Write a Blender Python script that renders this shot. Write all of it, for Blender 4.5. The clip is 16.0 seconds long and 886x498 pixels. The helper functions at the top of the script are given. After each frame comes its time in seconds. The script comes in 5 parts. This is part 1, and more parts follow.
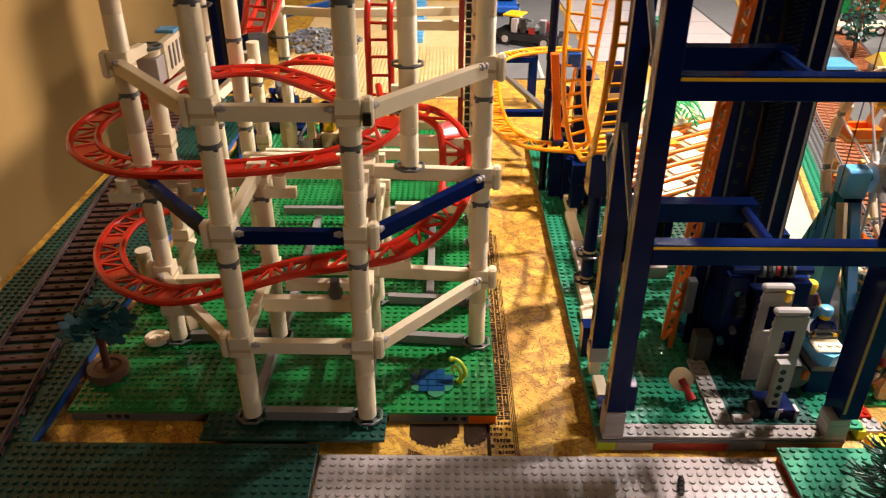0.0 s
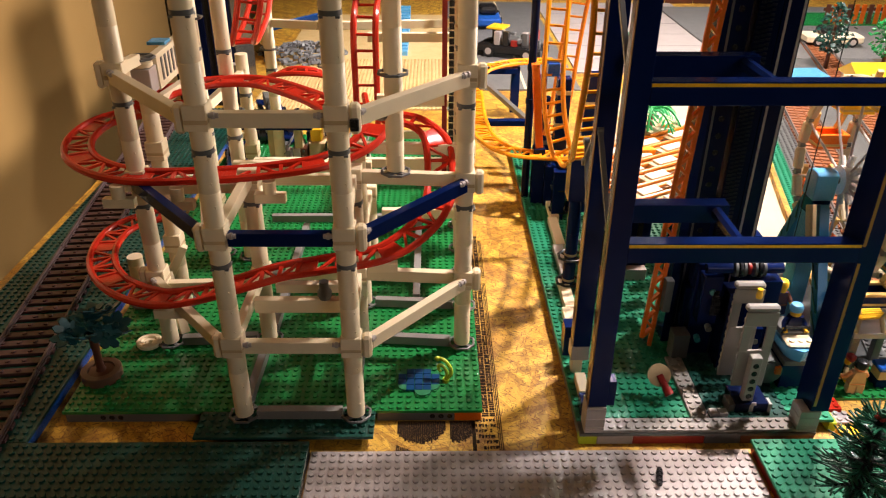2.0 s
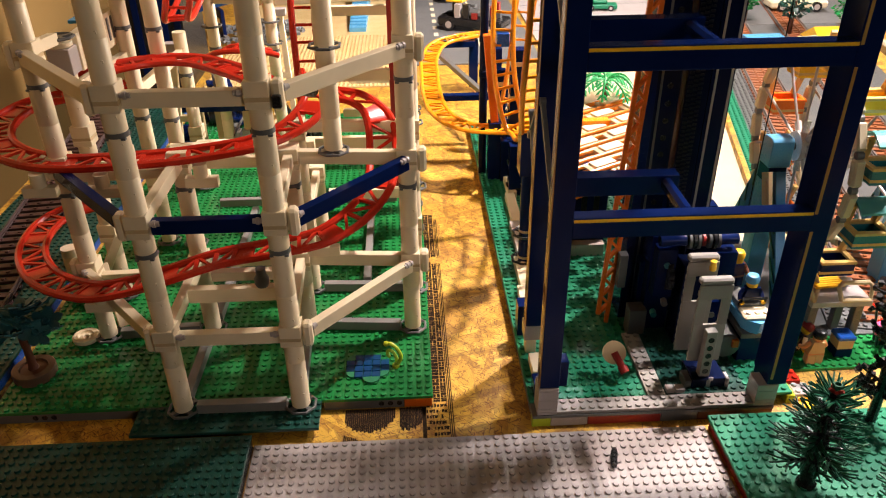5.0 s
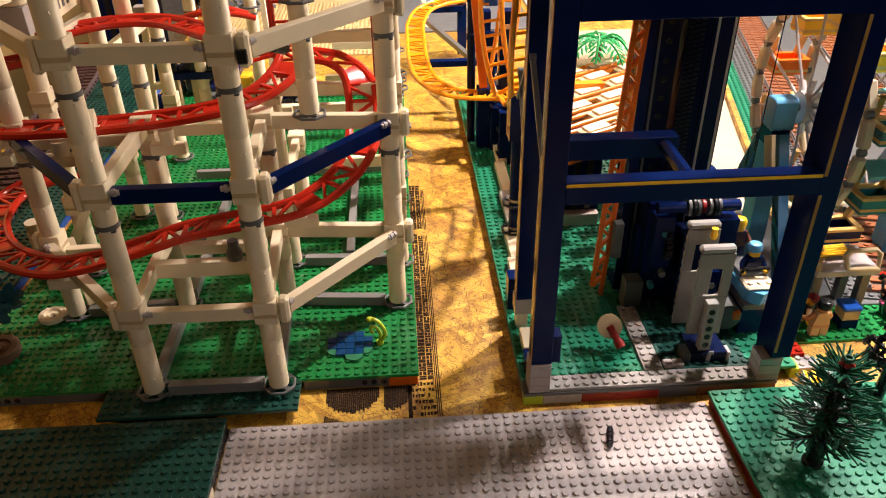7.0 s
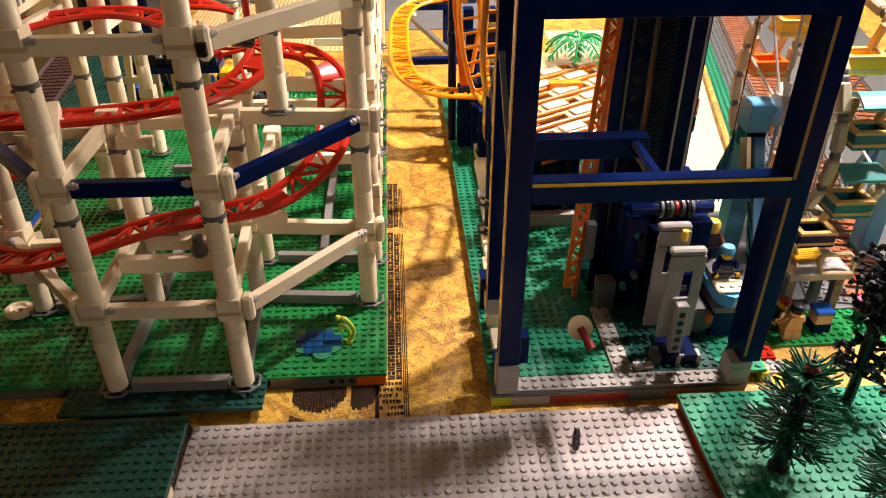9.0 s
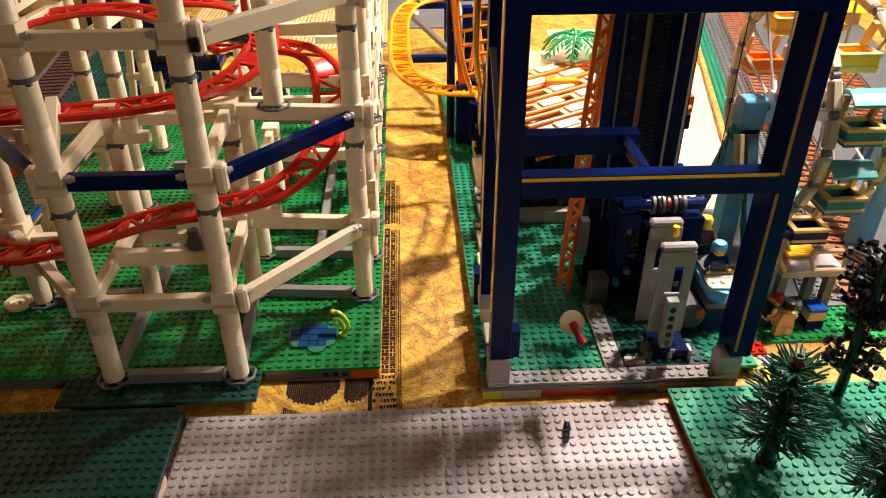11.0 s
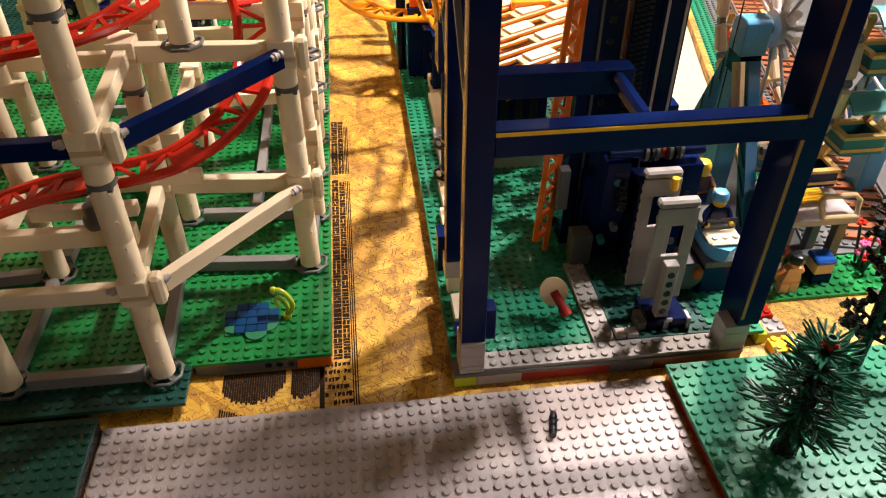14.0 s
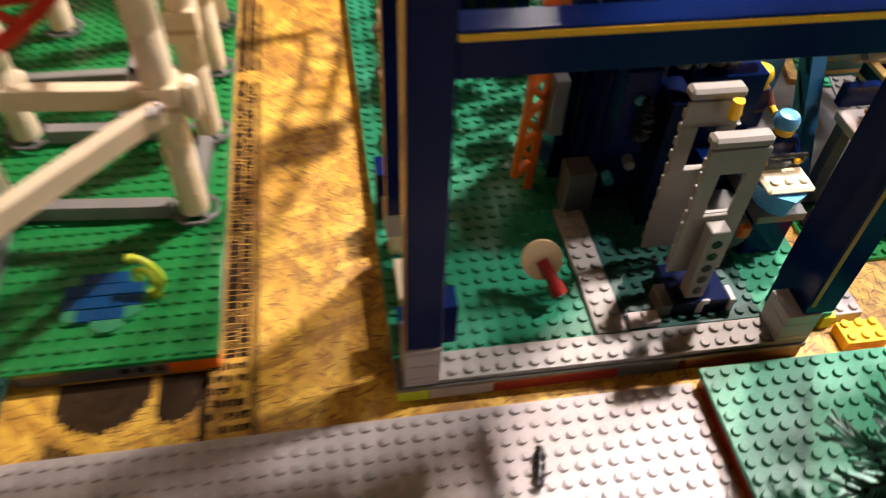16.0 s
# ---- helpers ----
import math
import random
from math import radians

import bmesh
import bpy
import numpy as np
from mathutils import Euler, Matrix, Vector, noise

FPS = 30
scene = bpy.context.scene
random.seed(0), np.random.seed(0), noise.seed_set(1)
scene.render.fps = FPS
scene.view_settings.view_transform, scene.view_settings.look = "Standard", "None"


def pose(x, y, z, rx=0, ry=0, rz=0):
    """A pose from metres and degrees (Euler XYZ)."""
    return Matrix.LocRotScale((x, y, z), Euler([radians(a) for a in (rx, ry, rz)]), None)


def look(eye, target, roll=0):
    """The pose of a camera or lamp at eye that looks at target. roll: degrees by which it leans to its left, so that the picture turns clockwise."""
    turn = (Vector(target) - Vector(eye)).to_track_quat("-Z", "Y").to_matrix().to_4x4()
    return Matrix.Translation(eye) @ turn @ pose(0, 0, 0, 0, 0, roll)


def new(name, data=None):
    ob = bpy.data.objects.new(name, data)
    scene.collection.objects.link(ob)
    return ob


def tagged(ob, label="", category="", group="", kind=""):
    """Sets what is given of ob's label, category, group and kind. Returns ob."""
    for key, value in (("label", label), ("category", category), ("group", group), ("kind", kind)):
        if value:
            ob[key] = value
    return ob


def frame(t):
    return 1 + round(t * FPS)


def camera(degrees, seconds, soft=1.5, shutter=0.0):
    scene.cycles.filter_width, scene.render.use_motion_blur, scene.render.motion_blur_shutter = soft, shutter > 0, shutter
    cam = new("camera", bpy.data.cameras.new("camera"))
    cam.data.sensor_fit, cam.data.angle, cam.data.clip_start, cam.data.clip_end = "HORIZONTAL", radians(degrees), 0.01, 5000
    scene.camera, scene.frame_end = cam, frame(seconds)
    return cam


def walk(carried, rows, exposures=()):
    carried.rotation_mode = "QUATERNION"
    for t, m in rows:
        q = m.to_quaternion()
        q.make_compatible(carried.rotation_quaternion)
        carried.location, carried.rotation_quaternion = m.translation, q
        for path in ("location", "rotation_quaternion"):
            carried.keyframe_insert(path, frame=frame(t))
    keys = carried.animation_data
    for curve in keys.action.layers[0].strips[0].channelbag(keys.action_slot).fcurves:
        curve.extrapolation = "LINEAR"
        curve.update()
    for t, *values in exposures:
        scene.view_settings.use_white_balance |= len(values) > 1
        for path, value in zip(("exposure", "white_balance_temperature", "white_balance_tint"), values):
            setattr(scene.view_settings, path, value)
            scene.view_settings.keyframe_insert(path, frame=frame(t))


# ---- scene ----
cam = camera(60.7, 16.0, soft=1.1, shutter=0.5)
PATH = [
    (0, (0.106, -0.471, 0.473), (0.096, 1.263, -0.523), 0.2),
    (0.5, (0.084, -0.47, 0.473), (0.075, 1.256, -0.536), 1.0),
    (1, (0.081, -0.477, 0.473), (0.067, 1.257, -0.525), 0.9),
    (1.5, (0.087, -0.485, 0.474), (0.079, 1.257, -0.509), 0.7),
    (2, (0.107, -0.496, 0.476), (0.133, 1.255, -0.49), 0.3),
    (2.5, (0.118, -0.497, 0.477), (0.14, 1.25, -0.495), 0.1),
    (3, (0.124, -0.491, 0.473), (0.159, 1.251, -0.509), -0.0),
    (3.5, (0.132, -0.481, 0.47), (0.185, 1.252, -0.527), 0.2),
    (5.8, (0.141, -0.461, 0.449), (0.225, 1.242, -0.596), -0.9),
    (6, (0.142, -0.456, 0.443), (0.234, 1.237, -0.618), -0.5),
    (6.5, (0.145, -0.448, 0.44), (0.239, 1.244, -0.622), -0.8),
    (7, (0.147, -0.442, 0.439), (0.241, 1.246, -0.63), -0.9),
    (7.5, (0.15, -0.439, 0.438), (0.26, 1.248, -0.632), -0.5),
    (8, (0.156, -0.439, 0.438), (0.26, 1.246, -0.635), -0.5),
    (8.5, (0.163, -0.437, 0.436), (0.275, 1.248, -0.636), -0.0),
    (11, (0.179, -0.446, 0.435), (0.269, 1.24, -0.636), -0.0),
    (11.5, (0.183, -0.444, 0.434), (0.273, 1.24, -0.642), -0.0),
    (12, (0.189, -0.437, 0.429), (0.272, 1.222, -0.685), -0.3),
    (12.5, (0.202, -0.425, 0.421), (0.271, 1.202, -0.739), -0.2),
    (13, (0.211, -0.416, 0.416), (0.282, 1.193, -0.77), -0.8),
    (13.5, (0.203, -0.382, 0.409), (0.33, 1.203, -0.804), -0.4),
    (14, (0.184, -0.346, 0.405), (0.377, 1.213, -0.832), 0.1),
    (14.5, (0.163, -0.327, 0.405), (0.427, 1.216, -0.84), 0.7),
    (15, (0.148, -0.316, 0.4), (0.459, 1.214, -0.85), 0.6),
    (15.5, (0.154, -0.286, 0.384), (0.42, 1.202, -0.926), -0.3),
    (15.6, (0.159, -0.273, 0.374), (0.423, 1.192, -0.962), -0.1),
    (15.8, (0.185, -0.229, 0.35), (0.463, 1.164, -1.057), 1.2),
    (15.9, (0.202, -0.207, 0.336), (0.452, 1.155, -1.107), 1.9),
    (16, (0.218, -0.185, 0.322), (0.473, 1.144, -1.151), 2.8),
]
walk(cam, [(t, look(eye, target, roll)) for t, eye, target, roll in PATH])

# ---- world and lamps ----
world = bpy.data.worlds.new("room")
world.use_nodes = True
scene.world = world
bg = world.node_tree.nodes["Background"]
bg.inputs["Color"].default_value = (0.72, 0.84, 1.0, 1)
bg.inputs["Strength"].default_value = 0.05


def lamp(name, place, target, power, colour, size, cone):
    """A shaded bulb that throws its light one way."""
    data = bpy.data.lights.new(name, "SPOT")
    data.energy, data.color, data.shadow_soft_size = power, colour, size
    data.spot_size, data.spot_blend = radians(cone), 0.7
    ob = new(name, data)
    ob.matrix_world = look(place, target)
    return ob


lamp("hanging_lamp_bulb", (0.74, 0.535, 1.25), (0.6, 0.75, 0), 178.0, (1.0, 0.84, 0.79), 0.036, 95)
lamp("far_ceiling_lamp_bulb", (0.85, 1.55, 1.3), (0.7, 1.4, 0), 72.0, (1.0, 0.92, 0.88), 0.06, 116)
lamp("desk_lamp_bulb", (0.92, 0.17, 0.78), (0.5, -0.22, 0), 56.0, (1.0, 0.91, 0.92), 0.04, 58)
# unseen fill from the near side, added to brighten the pillar fronts
lamp("room_lamp_bulb", (1.6, -2.3, 1.2), (0.0, 0.4, 0.15), 36.0, (1.0, 0.88, 0.8), 0.3, 44)
# unseen fill added to brighten the tan wall and left-hand pillars
lamp("doorway_lamp_bulb", (2.75, 2.2, 0.72), (-0.55, 0.5, 0.5), 960.0, (1.0, 0.85, 0.75), 0.55, 34)
scene.view_settings.exposure = 0.0

# ---- materials ----
MM = 0.001


def material(name):
    m = bpy.data.materials.new(name)
    m.use_nodes = True
    nt = m.node_tree
    return m, nt, nt.nodes["Principled BSDF"]


def node(nt, kind, **values):
    n = nt.nodes.new(kind)
    for key, value in values.items():
        n.inputs[key].default_value = value
    return n


def coords(nt, scale=(1, 1, 1), turn=0.0):
    tc = nt.nodes.new("ShaderNodeTexCoord")
    geo = nt.nodes.new("ShaderNodeNewGeometry")
    mp = nt.nodes.new("ShaderNodeMapping")
    mp.vector_type = "TEXTURE"
    mp.inputs["Scale"].default_value = tuple(1 / c for c in scale)
    mp.inputs["Rotation"].default_value = (0, 0, turn)
    nt.links.new(geo.outputs["Position"], mp.inputs["Vector"])
    return mp.outputs["Vector"]


def ramp(nt, source, stops):
    r = nt.nodes.new("ShaderNodeValToRGB")
    el = r.color_ramp.elements
    while len(el) < len(stops):
        el.new(0.5)
    for e, (p, c) in zip(el, stops):
        e.position, e.color = p, (*c, 1)
    nt.links.new(source, r.inputs["Fac"])
    return r.outputs["Color"]


def plastic(name, colour, rough=0.28, dust=0.25, clear=0.0, gloss=0.36):
    """Moulded ABS: even colour with slight change from piece to piece, faint scuffs and dust."""
    m, nt, b = material(name)
    vec = coords(nt)
    info = nt.nodes.new("ShaderNodeObjectInfo")
    big = node(nt, "ShaderNodeTexNoise", Scale=35.0, Detail=3.0)
    fine = node(nt, "ShaderNodeTexNoise", Scale=900.0, Detail=4.0, Roughness=0.7)
    nt.links.new(vec, big.inputs["Vector"])
    nt.links.new(vec, fine.inputs["Vector"])
    add = node(nt, "ShaderNodeMath")
    add.operation = "MULTIPLY_ADD"
    add.inputs[1].default_value, add.inputs[2].default_value = 0.12, 0.0
    nt.links.new(info.outputs["Random"], add.inputs[0])
    sub = node(nt, "ShaderNodeMath")
    sub.operation = "MULTIPLY_ADD"
    sub.inputs[1].default_value = 0.3
    nt.links.new(big.outputs["Fac"], sub.inputs[0])
    nt.links.new(add.outputs[0], sub.inputs[2])
    dark = tuple(c * 0.86 for c in colour)
    light = tuple(min(1, c * 1.12 + 0.004) for c in colour)
    col = ramp(nt, sub.outputs[0], [(0.05, dark), (0.35, light)])
    dusty = node(nt, "ShaderNodeMix")
    dusty.data_type = "RGBA"
    spots = ramp(nt, fine.outputs["Fac"], [(0.66, (0, 0, 0)), (0.85, (dust, dust, dust))])
    nt.links.new(spots, dusty.inputs[0])
    nt.links.new(col, dusty.inputs[6])
    dusty.inputs[7].default_value = (0.55, 0.52, 0.46, 1)
    nt.links.new(dusty.outputs[2], b.inputs["Base Color"])
    rr = ramp(nt, fine.outputs["Fac"], [(0.3, (rough * 0.75,) * 3), (0.75, (min(1, rough * 1.7),) * 3)])
    nt.links.new(rr, b.inputs["Roughness"])
    bump = node(nt, "ShaderNodeBump", Strength=0.12, Distance=0.0004)
    nt.links.new(fine.outputs["Fac"], bump.inputs["Height"])
    nt.links.new(bump.outputs["Normal"], b.inputs["Normal"])
    b.inputs["IOR"].default_value = 1.52
    b.inputs["Specular IOR Level"].default_value = gloss
    if clear:
        b.inputs["Transmission Weight"].default_value = clear
    return m


WHITE = plastic("aged_white_plastic", (0.81, 0.69, 0.475), 0.35, 0.1)
RED = plastic("red_plastic", (0.54, 0.024, 0.009), 0.2)
DKRED = plastic("dark_red_plastic", (0.3, 0.02, 0.015), 0.28)
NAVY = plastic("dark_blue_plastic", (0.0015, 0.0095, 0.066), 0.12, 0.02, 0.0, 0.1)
# navy darkened so the shade of the lift shaft sits in the colour
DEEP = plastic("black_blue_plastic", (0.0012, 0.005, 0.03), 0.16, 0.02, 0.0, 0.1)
BLUE = plastic("blue_plastic", (0.01, 0.09, 0.42), 0.25)
GREEN = plastic("green_plastic", (0.011, 0.2, 0.045), 0.2, 0.3, 0.0, 0.5)
DKGREEN = plastic("dark_green_plastic", (0.005, 0.052, 0.038), 0.3, 0.15)
SEAGREEN = plastic("sea_green_plastic", (0.012, 0.2, 0.1), 0.3, 0.3)
GREY = plastic("light_grey_plastic", (0.42, 0.375, 0.355), 0.32, 0.2)
RACK = plastic("charcoal_plastic", (0.014, 0.015, 0.022), 0.25, 0.1)
MIDGREY = plastic("stone_grey_plastic", (0.2, 0.195, 0.185), 0.3, 0.2)
# light grey darkened to paint in the dim light inside the tower
SHADEGREY = plastic("dusty_stone_plastic", (0.27, 0.25, 0.225), 0.32, 0.3)
DKGREY = plastic("dark_grey_plastic", (0.11, 0.112, 0.11), 0.3)
BLACK = plastic("black_plastic", (0.012, 0.012, 0.013), 0.22, 0.1)
BROWN = plastic("reddish_brown_plastic", (0.11, 0.035, 0.018), 0.35)
YELLOW = plastic("yellow_plastic", (0.85, 0.5, 0.02), 0.25, 0.1)
ORANGE = plastic("orange_plastic", (0.72, 0.14, 0.006), 0.25, 0.1)
TAN = plastic("tan_plastic", (0.58, 0.43, 0.24), 0.33, 0.1)
AZURE = plastic("medium_azure_plastic", (0.1, 0.36, 0.62), 0.25, 0.1)
LEGTEAL = plastic("dark_azure_plastic", (0.02, 0.13, 0.27), 0.28, 0.1)
TEAL = plastic("teal_plastic", (0.015, 0.17, 0.2), 0.28, 0.1)
LIME = plastic("lime_plastic", (0.45, 0.58, 0.03), 0.28, 0.1)
FLESH = plastic("nougat_plastic", (0.62, 0.3, 0.13), 0.35, 0.1)
PINK = plastic("pink_plastic", (0.75, 0.12, 0.3), 0.3, 0.1)
TBLUE = plastic("clear_blue_plastic", (0.004, 0.055, 0.17), 0.12, 0.0, 0.25)


def osb_material():
    """Pressed strands of several directions, each a long flake with its own tone, dark seams between."""
    m, nt, b = material("osb_board")
    layers = []
    for k, (turn, sx, sy) in enumerate(((0.35, 22, 130), (1.25, 26, 150), (-0.75, 24, 120), (2.2, 30, 150))):
        vec = coords(nt, (sx, sy, 1), turn)
        warp = node(nt, "ShaderNodeTexNoise", Scale=1.4, Detail=3.0)
        nt.links.new(vec, warp.inputs["Vector"])
        mx = node(nt, "ShaderNodeMix")
        mx.data_type = "VECTOR"
        mx.inputs[0].default_value = 0.3
        nt.links.new(vec, mx.inputs[4])
        nt.links.new(warp.outputs["Color"], mx.inputs[5])
        v = node(nt, "ShaderNodeTexVoronoi", Scale=1.0, Randomness=1.0)
        e = node(nt, "ShaderNodeTexVoronoi", Scale=1.0, Randomness=1.0)
        e.feature = "DISTANCE_TO_EDGE"
        nt.links.new(mx.outputs[1], v.inputs["Vector"])
        nt.links.new(mx.outputs[1], e.inputs["Vector"])
        sep = nt.nodes.new("ShaderNodeSeparateColor")
        nt.links.new(v.outputs["Color"], sep.inputs[0])
        grain = node(nt, "ShaderNodeTexNoise", Scale=1.0, Detail=5.0, Roughness=0.65)
        nt.links.new(coords(nt, (sx * 3, sy * 9, 60), turn), grain.inputs["Vector"])
        tone = node(nt, "ShaderNodeMath")
        tone.operation = "MULTIPLY_ADD"
        tone.inputs[1].default_value = 0.5
        nt.links.new(sep.outputs[0], tone.inputs[0])
        half = node(nt, "ShaderNodeMath")
        half.operation = "MULTIPLY"
        half.inputs[1].default_value = 0.6
        nt.links.new(grain.outputs["Fac"], half.inputs[0])
        nt.links.new(half.outputs[0], tone.inputs[2])
        layers.append((tone.outputs[0], sep.outputs[1], e.outputs["Distance"]))

    def pick(a, c, fac, cut):
        gate = ramp(nt, fac, [(cut - 0.01, (0, 0, 0)), (cut + 0.01, (1, 1, 1))])
        out = []
        for p, q in zip(a, c):
            mix = node(nt, "ShaderNodeMix")
            mix.data_type = "FLOAT"
            nt.links.new(gate, mix.inputs[0])
            nt.links.new(p, mix.inputs[2])
            nt.links.new(q, mix.inputs[3])
            out.append(mix.outputs[0])
        return out
    one = pick(layers[0], layers[1], layers[1][1], 0.55)
    two = pick(one, layers[2], layers[2][1], 0.6)
    three = pick(two, layers[3], layers[3][1], 0.7)
    tone, _, edge = three
    col = ramp(nt, tone, [(0.22, (0.36, 0.165, 0.016)), (0.42, (0.56, 0.3, 0.034)), (0.7, (0.7, 0.415, 0.05)), (1.0, (0.8, 0.53, 0.085))])
    seam = ramp(nt, edge, [(0.0, (0.12, 0.12, 0.12)), (0.05, (0, 0, 0))])
    dark = node(nt, "ShaderNodeMix")
    dark.data_type = "RGBA"
    nt.links.new(seam, dark.inputs[0])
    nt.links.new(col, dark.inputs[6])
    dark.inputs[7].default_value = (0.2, 0.075, 0.012, 1)
    last = dark.outputs[2]
    # thin dark splinter lines in several directions, then larger resin blotches
    for turn, sx, sy, cut, depth in ((0.5, 90, 620, 0.66, 0.8), (-0.6, 110, 700, 0.665, 0.8), (1.35, 85, 640, 0.66, 0.85), (2.3, 95, 600, 0.665, 0.8), (0.05, 80, 560, 0.67, 0.8), (1.9, 120, 640, 0.67, 0.8), (0.9, 20, 50, 0.6, 0.22), (0.3, 14, 85, 0.6, 0.4), (-0.9, 16, 95, 0.61, 0.36), (1.6, 15, 90, 0.62, 0.36)):
        line = node(nt, "ShaderNodeTexNoise", Scale=1.0, Detail=1.0, Roughness=0.5)
        nt.links.new(coords(nt, (sx, sy, 60), turn), line.inputs["Vector"])
        kd = ramp(nt, line.outputs["Fac"], [(cut, (0, 0, 0)), (cut + 0.022, (depth, depth, depth))])
        mixk = node(nt, "ShaderNodeMix")
        mixk.data_type = "RGBA"
        nt.links.new(kd, mixk.inputs[0])
        nt.links.new(last, mixk.inputs[6])
        mixk.inputs[7].default_value = (0.15, 0.052, 0.01, 1)
        last = mixk.outputs[2]
    nt.links.new(last, b.inputs["Base Color"])
    b.inputs["Roughness"].default_value = 0.5
    bump = node(nt, "ShaderNodeBump", Strength=0.6, Distance=0.0006)
    nt.links.new(tone, bump.inputs["Height"])
    nt.links.new(bump.outputs["Normal"], b.inputs["Normal"])
    return m


def paint_material(name, a, c, rough=0.85, scale=3.0):
    m, nt, b = material(name)
    n = node(nt, "ShaderNodeTexNoise", Scale=scale, Detail=6.0, Roughness=0.6)
    f = node(nt, "ShaderNodeTexNoise", Scale=scale * 120, Detail=2.0)
    vec = coords(nt)
    nt.links.new(vec, n.inputs["Vector"])
    nt.links.new(vec, f.inputs["Vector"])
    nt.links.new(ramp(nt, n.outputs["Fac"], [(0.3, a), (0.7, c)]), b.inputs["Base Color"])
    b.inputs["Roughness"].default_value = rough
    bump = node(nt, "ShaderNodeBump", Strength=0.25, Distance=0.001)
    nt.links.new(f.outputs["Fac"], bump.inputs["Height"])
    nt.links.new(bump.outputs["Normal"], b.inputs["Normal"])
    return m


OSB = osb_material()
WALL = paint_material("tan_wall_paint", (0.28, 0.165, 0.045), (0.31, 0.185, 0.052))
DIMWALL = paint_material("grey_blue_wall_paint", (0.12, 0.135, 0.18), (0.15, 0.165, 0.21))
CASING = paint_material("tan_casing_paint", (0.36, 0.27, 0.15), (0.4, 0.31, 0.18), 0.6)
CEIL = paint_material("ceiling_paint", (0.58, 0.6, 0.64), (0.62, 0.64, 0.68))
INK = paint_material("stamp_ink", (0.01, 0.007, 0.005), (0.045, 0.026, 0.014), 0.9, 400.0)
INK.node_tree.nodes["Principled BSDF"].inputs["Specular IOR Level"].default_value = 0.08
ASPHALT = paint_material("printed_road_plate", (0.13, 0.13, 0.13), (0.17, 0.17, 0.165), 0.45, 30.0)
SAND = paint_material("sand_plate", (0.62, 0.43, 0.18), (0.7, 0.52, 0.25), 0.5, 30.0)


# ---- mesh helpers, all in millimetres ----
def grid_mesh(name, verts, faces, mat, smooth=False):
    me = bpy.data.meshes.new(name)
    me.from_pydata([tuple(c * MM for c in v) for v in verts], [], faces)
    me.materials.append(mat)
    if smooth:
        for p in me.polygons:
            p.use_smooth = True
    me.update()
    return me


def part(name, bm, mat, parent, label="", smooth=True, kind=""):
    me = bpy.data.meshes.new(name)
    bmesh.ops.recalc_face_normals(bm, faces=bm.faces[:])
    bmesh.ops.scale(bm, vec=(MM, MM, MM), verts=bm.verts[:])
    bm.to_mesh(me)
    bm.free()
    me.materials.append(mat)
    if smooth:
        me.shade_smooth()
        me.set_sharp_from_angle(angle=radians(32))
    ob = new(name, me)
    if parent is not None:
        ob.parent = parent
    return tagged(ob, label, kind=kind)


def twin(ob, parent, m):
    """A second piece on the same mesh."""
    o = new(ob.name.split(".")[0], ob.data)
    o.parent = parent
    o.matrix_basis = m
    return o


def thing(name, label, category, group="", kind="", at=(0, 0, 0), rz=0):
    ob = new(name)
    ob.empty_display_size = 0.01
    ob.matrix_basis = pose(at[0] * MM, at[1] * MM, at[2] * MM, 0, 0, rz)
    return tagged(ob, label, category, group, kind)


def box(bm, x0, y0, z0, x1, y1, z1, bev=0.35, m=None):
    vs = [bm.verts.new(v) for v in ((x0, y0, z0), (x1, y0, z0), (x1, y1, z0), (x0, y1, z0), (x0, y0, z1), (x1, y0, z1), (x1, y1, z1), (x0, y1, z1))]
    fs = [bm.faces.new([vs[i] for i in f]) for f in ((3, 2, 1, 0), (4, 5, 6, 7), (0, 1, 5, 4), (1, 2, 6, 5), (2, 3, 7, 6), (3, 0, 4, 7))]
    if m is not None:
        bmesh.ops.transform(bm, matrix=m, verts=vs)
    if bev:
        es = list({e for f in fs for e in f.edges})
        bmesh.ops.bevel(bm, geom=es, offset=bev, segments=1, affect="EDGES", profile=0.7)
    return bm


def axes(d):
    d = Vector(d).normalized()
    up = Vector((0, 0, 1)) if abs(d.z) < 0.95 else Vector((1, 0, 0))
    a = d.cross(up).normalized()
    return d, a, a.cross(d).normalized()


def cyl(bm, p0, p1, r, seg=16, r1=None, caps=True):
    p0, p1 = Vector(p0), Vector(p1)
    d, a, b = axes(p1 - p0)
    r1 = r if r1 is None else r1
    rings = []
    for p, q in ((p0, r), (p1, r1)):
        rings.append([bm.verts.new(p + (a * math.cos(t) + b * math.sin(t)) * q) for t in (2 * math.pi * i / seg for i in range(seg))])
    for i in range(seg):
        j = (i + 1) % seg
        bm.faces.new((rings[0][i], rings[0][j], rings[1][j], rings[1][i]))
    if caps:
        bm.faces.new(rings[0][::-1])
        bm.faces.new(rings[1])
    return bm


def turned(bm, x, y, prof, seg=24, z=0):
    rings = []
    for r, h in prof:
        rings.append([bm.verts.new((x + r * math.cos(2 * math.pi * i / seg), y + r * math.sin(2 * math.pi * i / seg), z + h)) for i in range(seg)])
    for a, b in zip(rings, rings[1:]):
        for i in range(seg):
            j = (i + 1) % seg
            bm.faces.new((a[i], a[j], b[j], b[i]))
    bm.faces.new(rings[0][::-1])
    bm.faces.new(rings[-1])
    return bm


def bar(bm, p0, p1, w, h, bev=0.35):
    """A square beam from p0 to p1, w wide and h high."""
    p0, p1 = Vector(p0), Vector(p1)
    d, a, b = axes(p1 - p0)
    m = Matrix((a, d, b)).transposed().to_4x4()
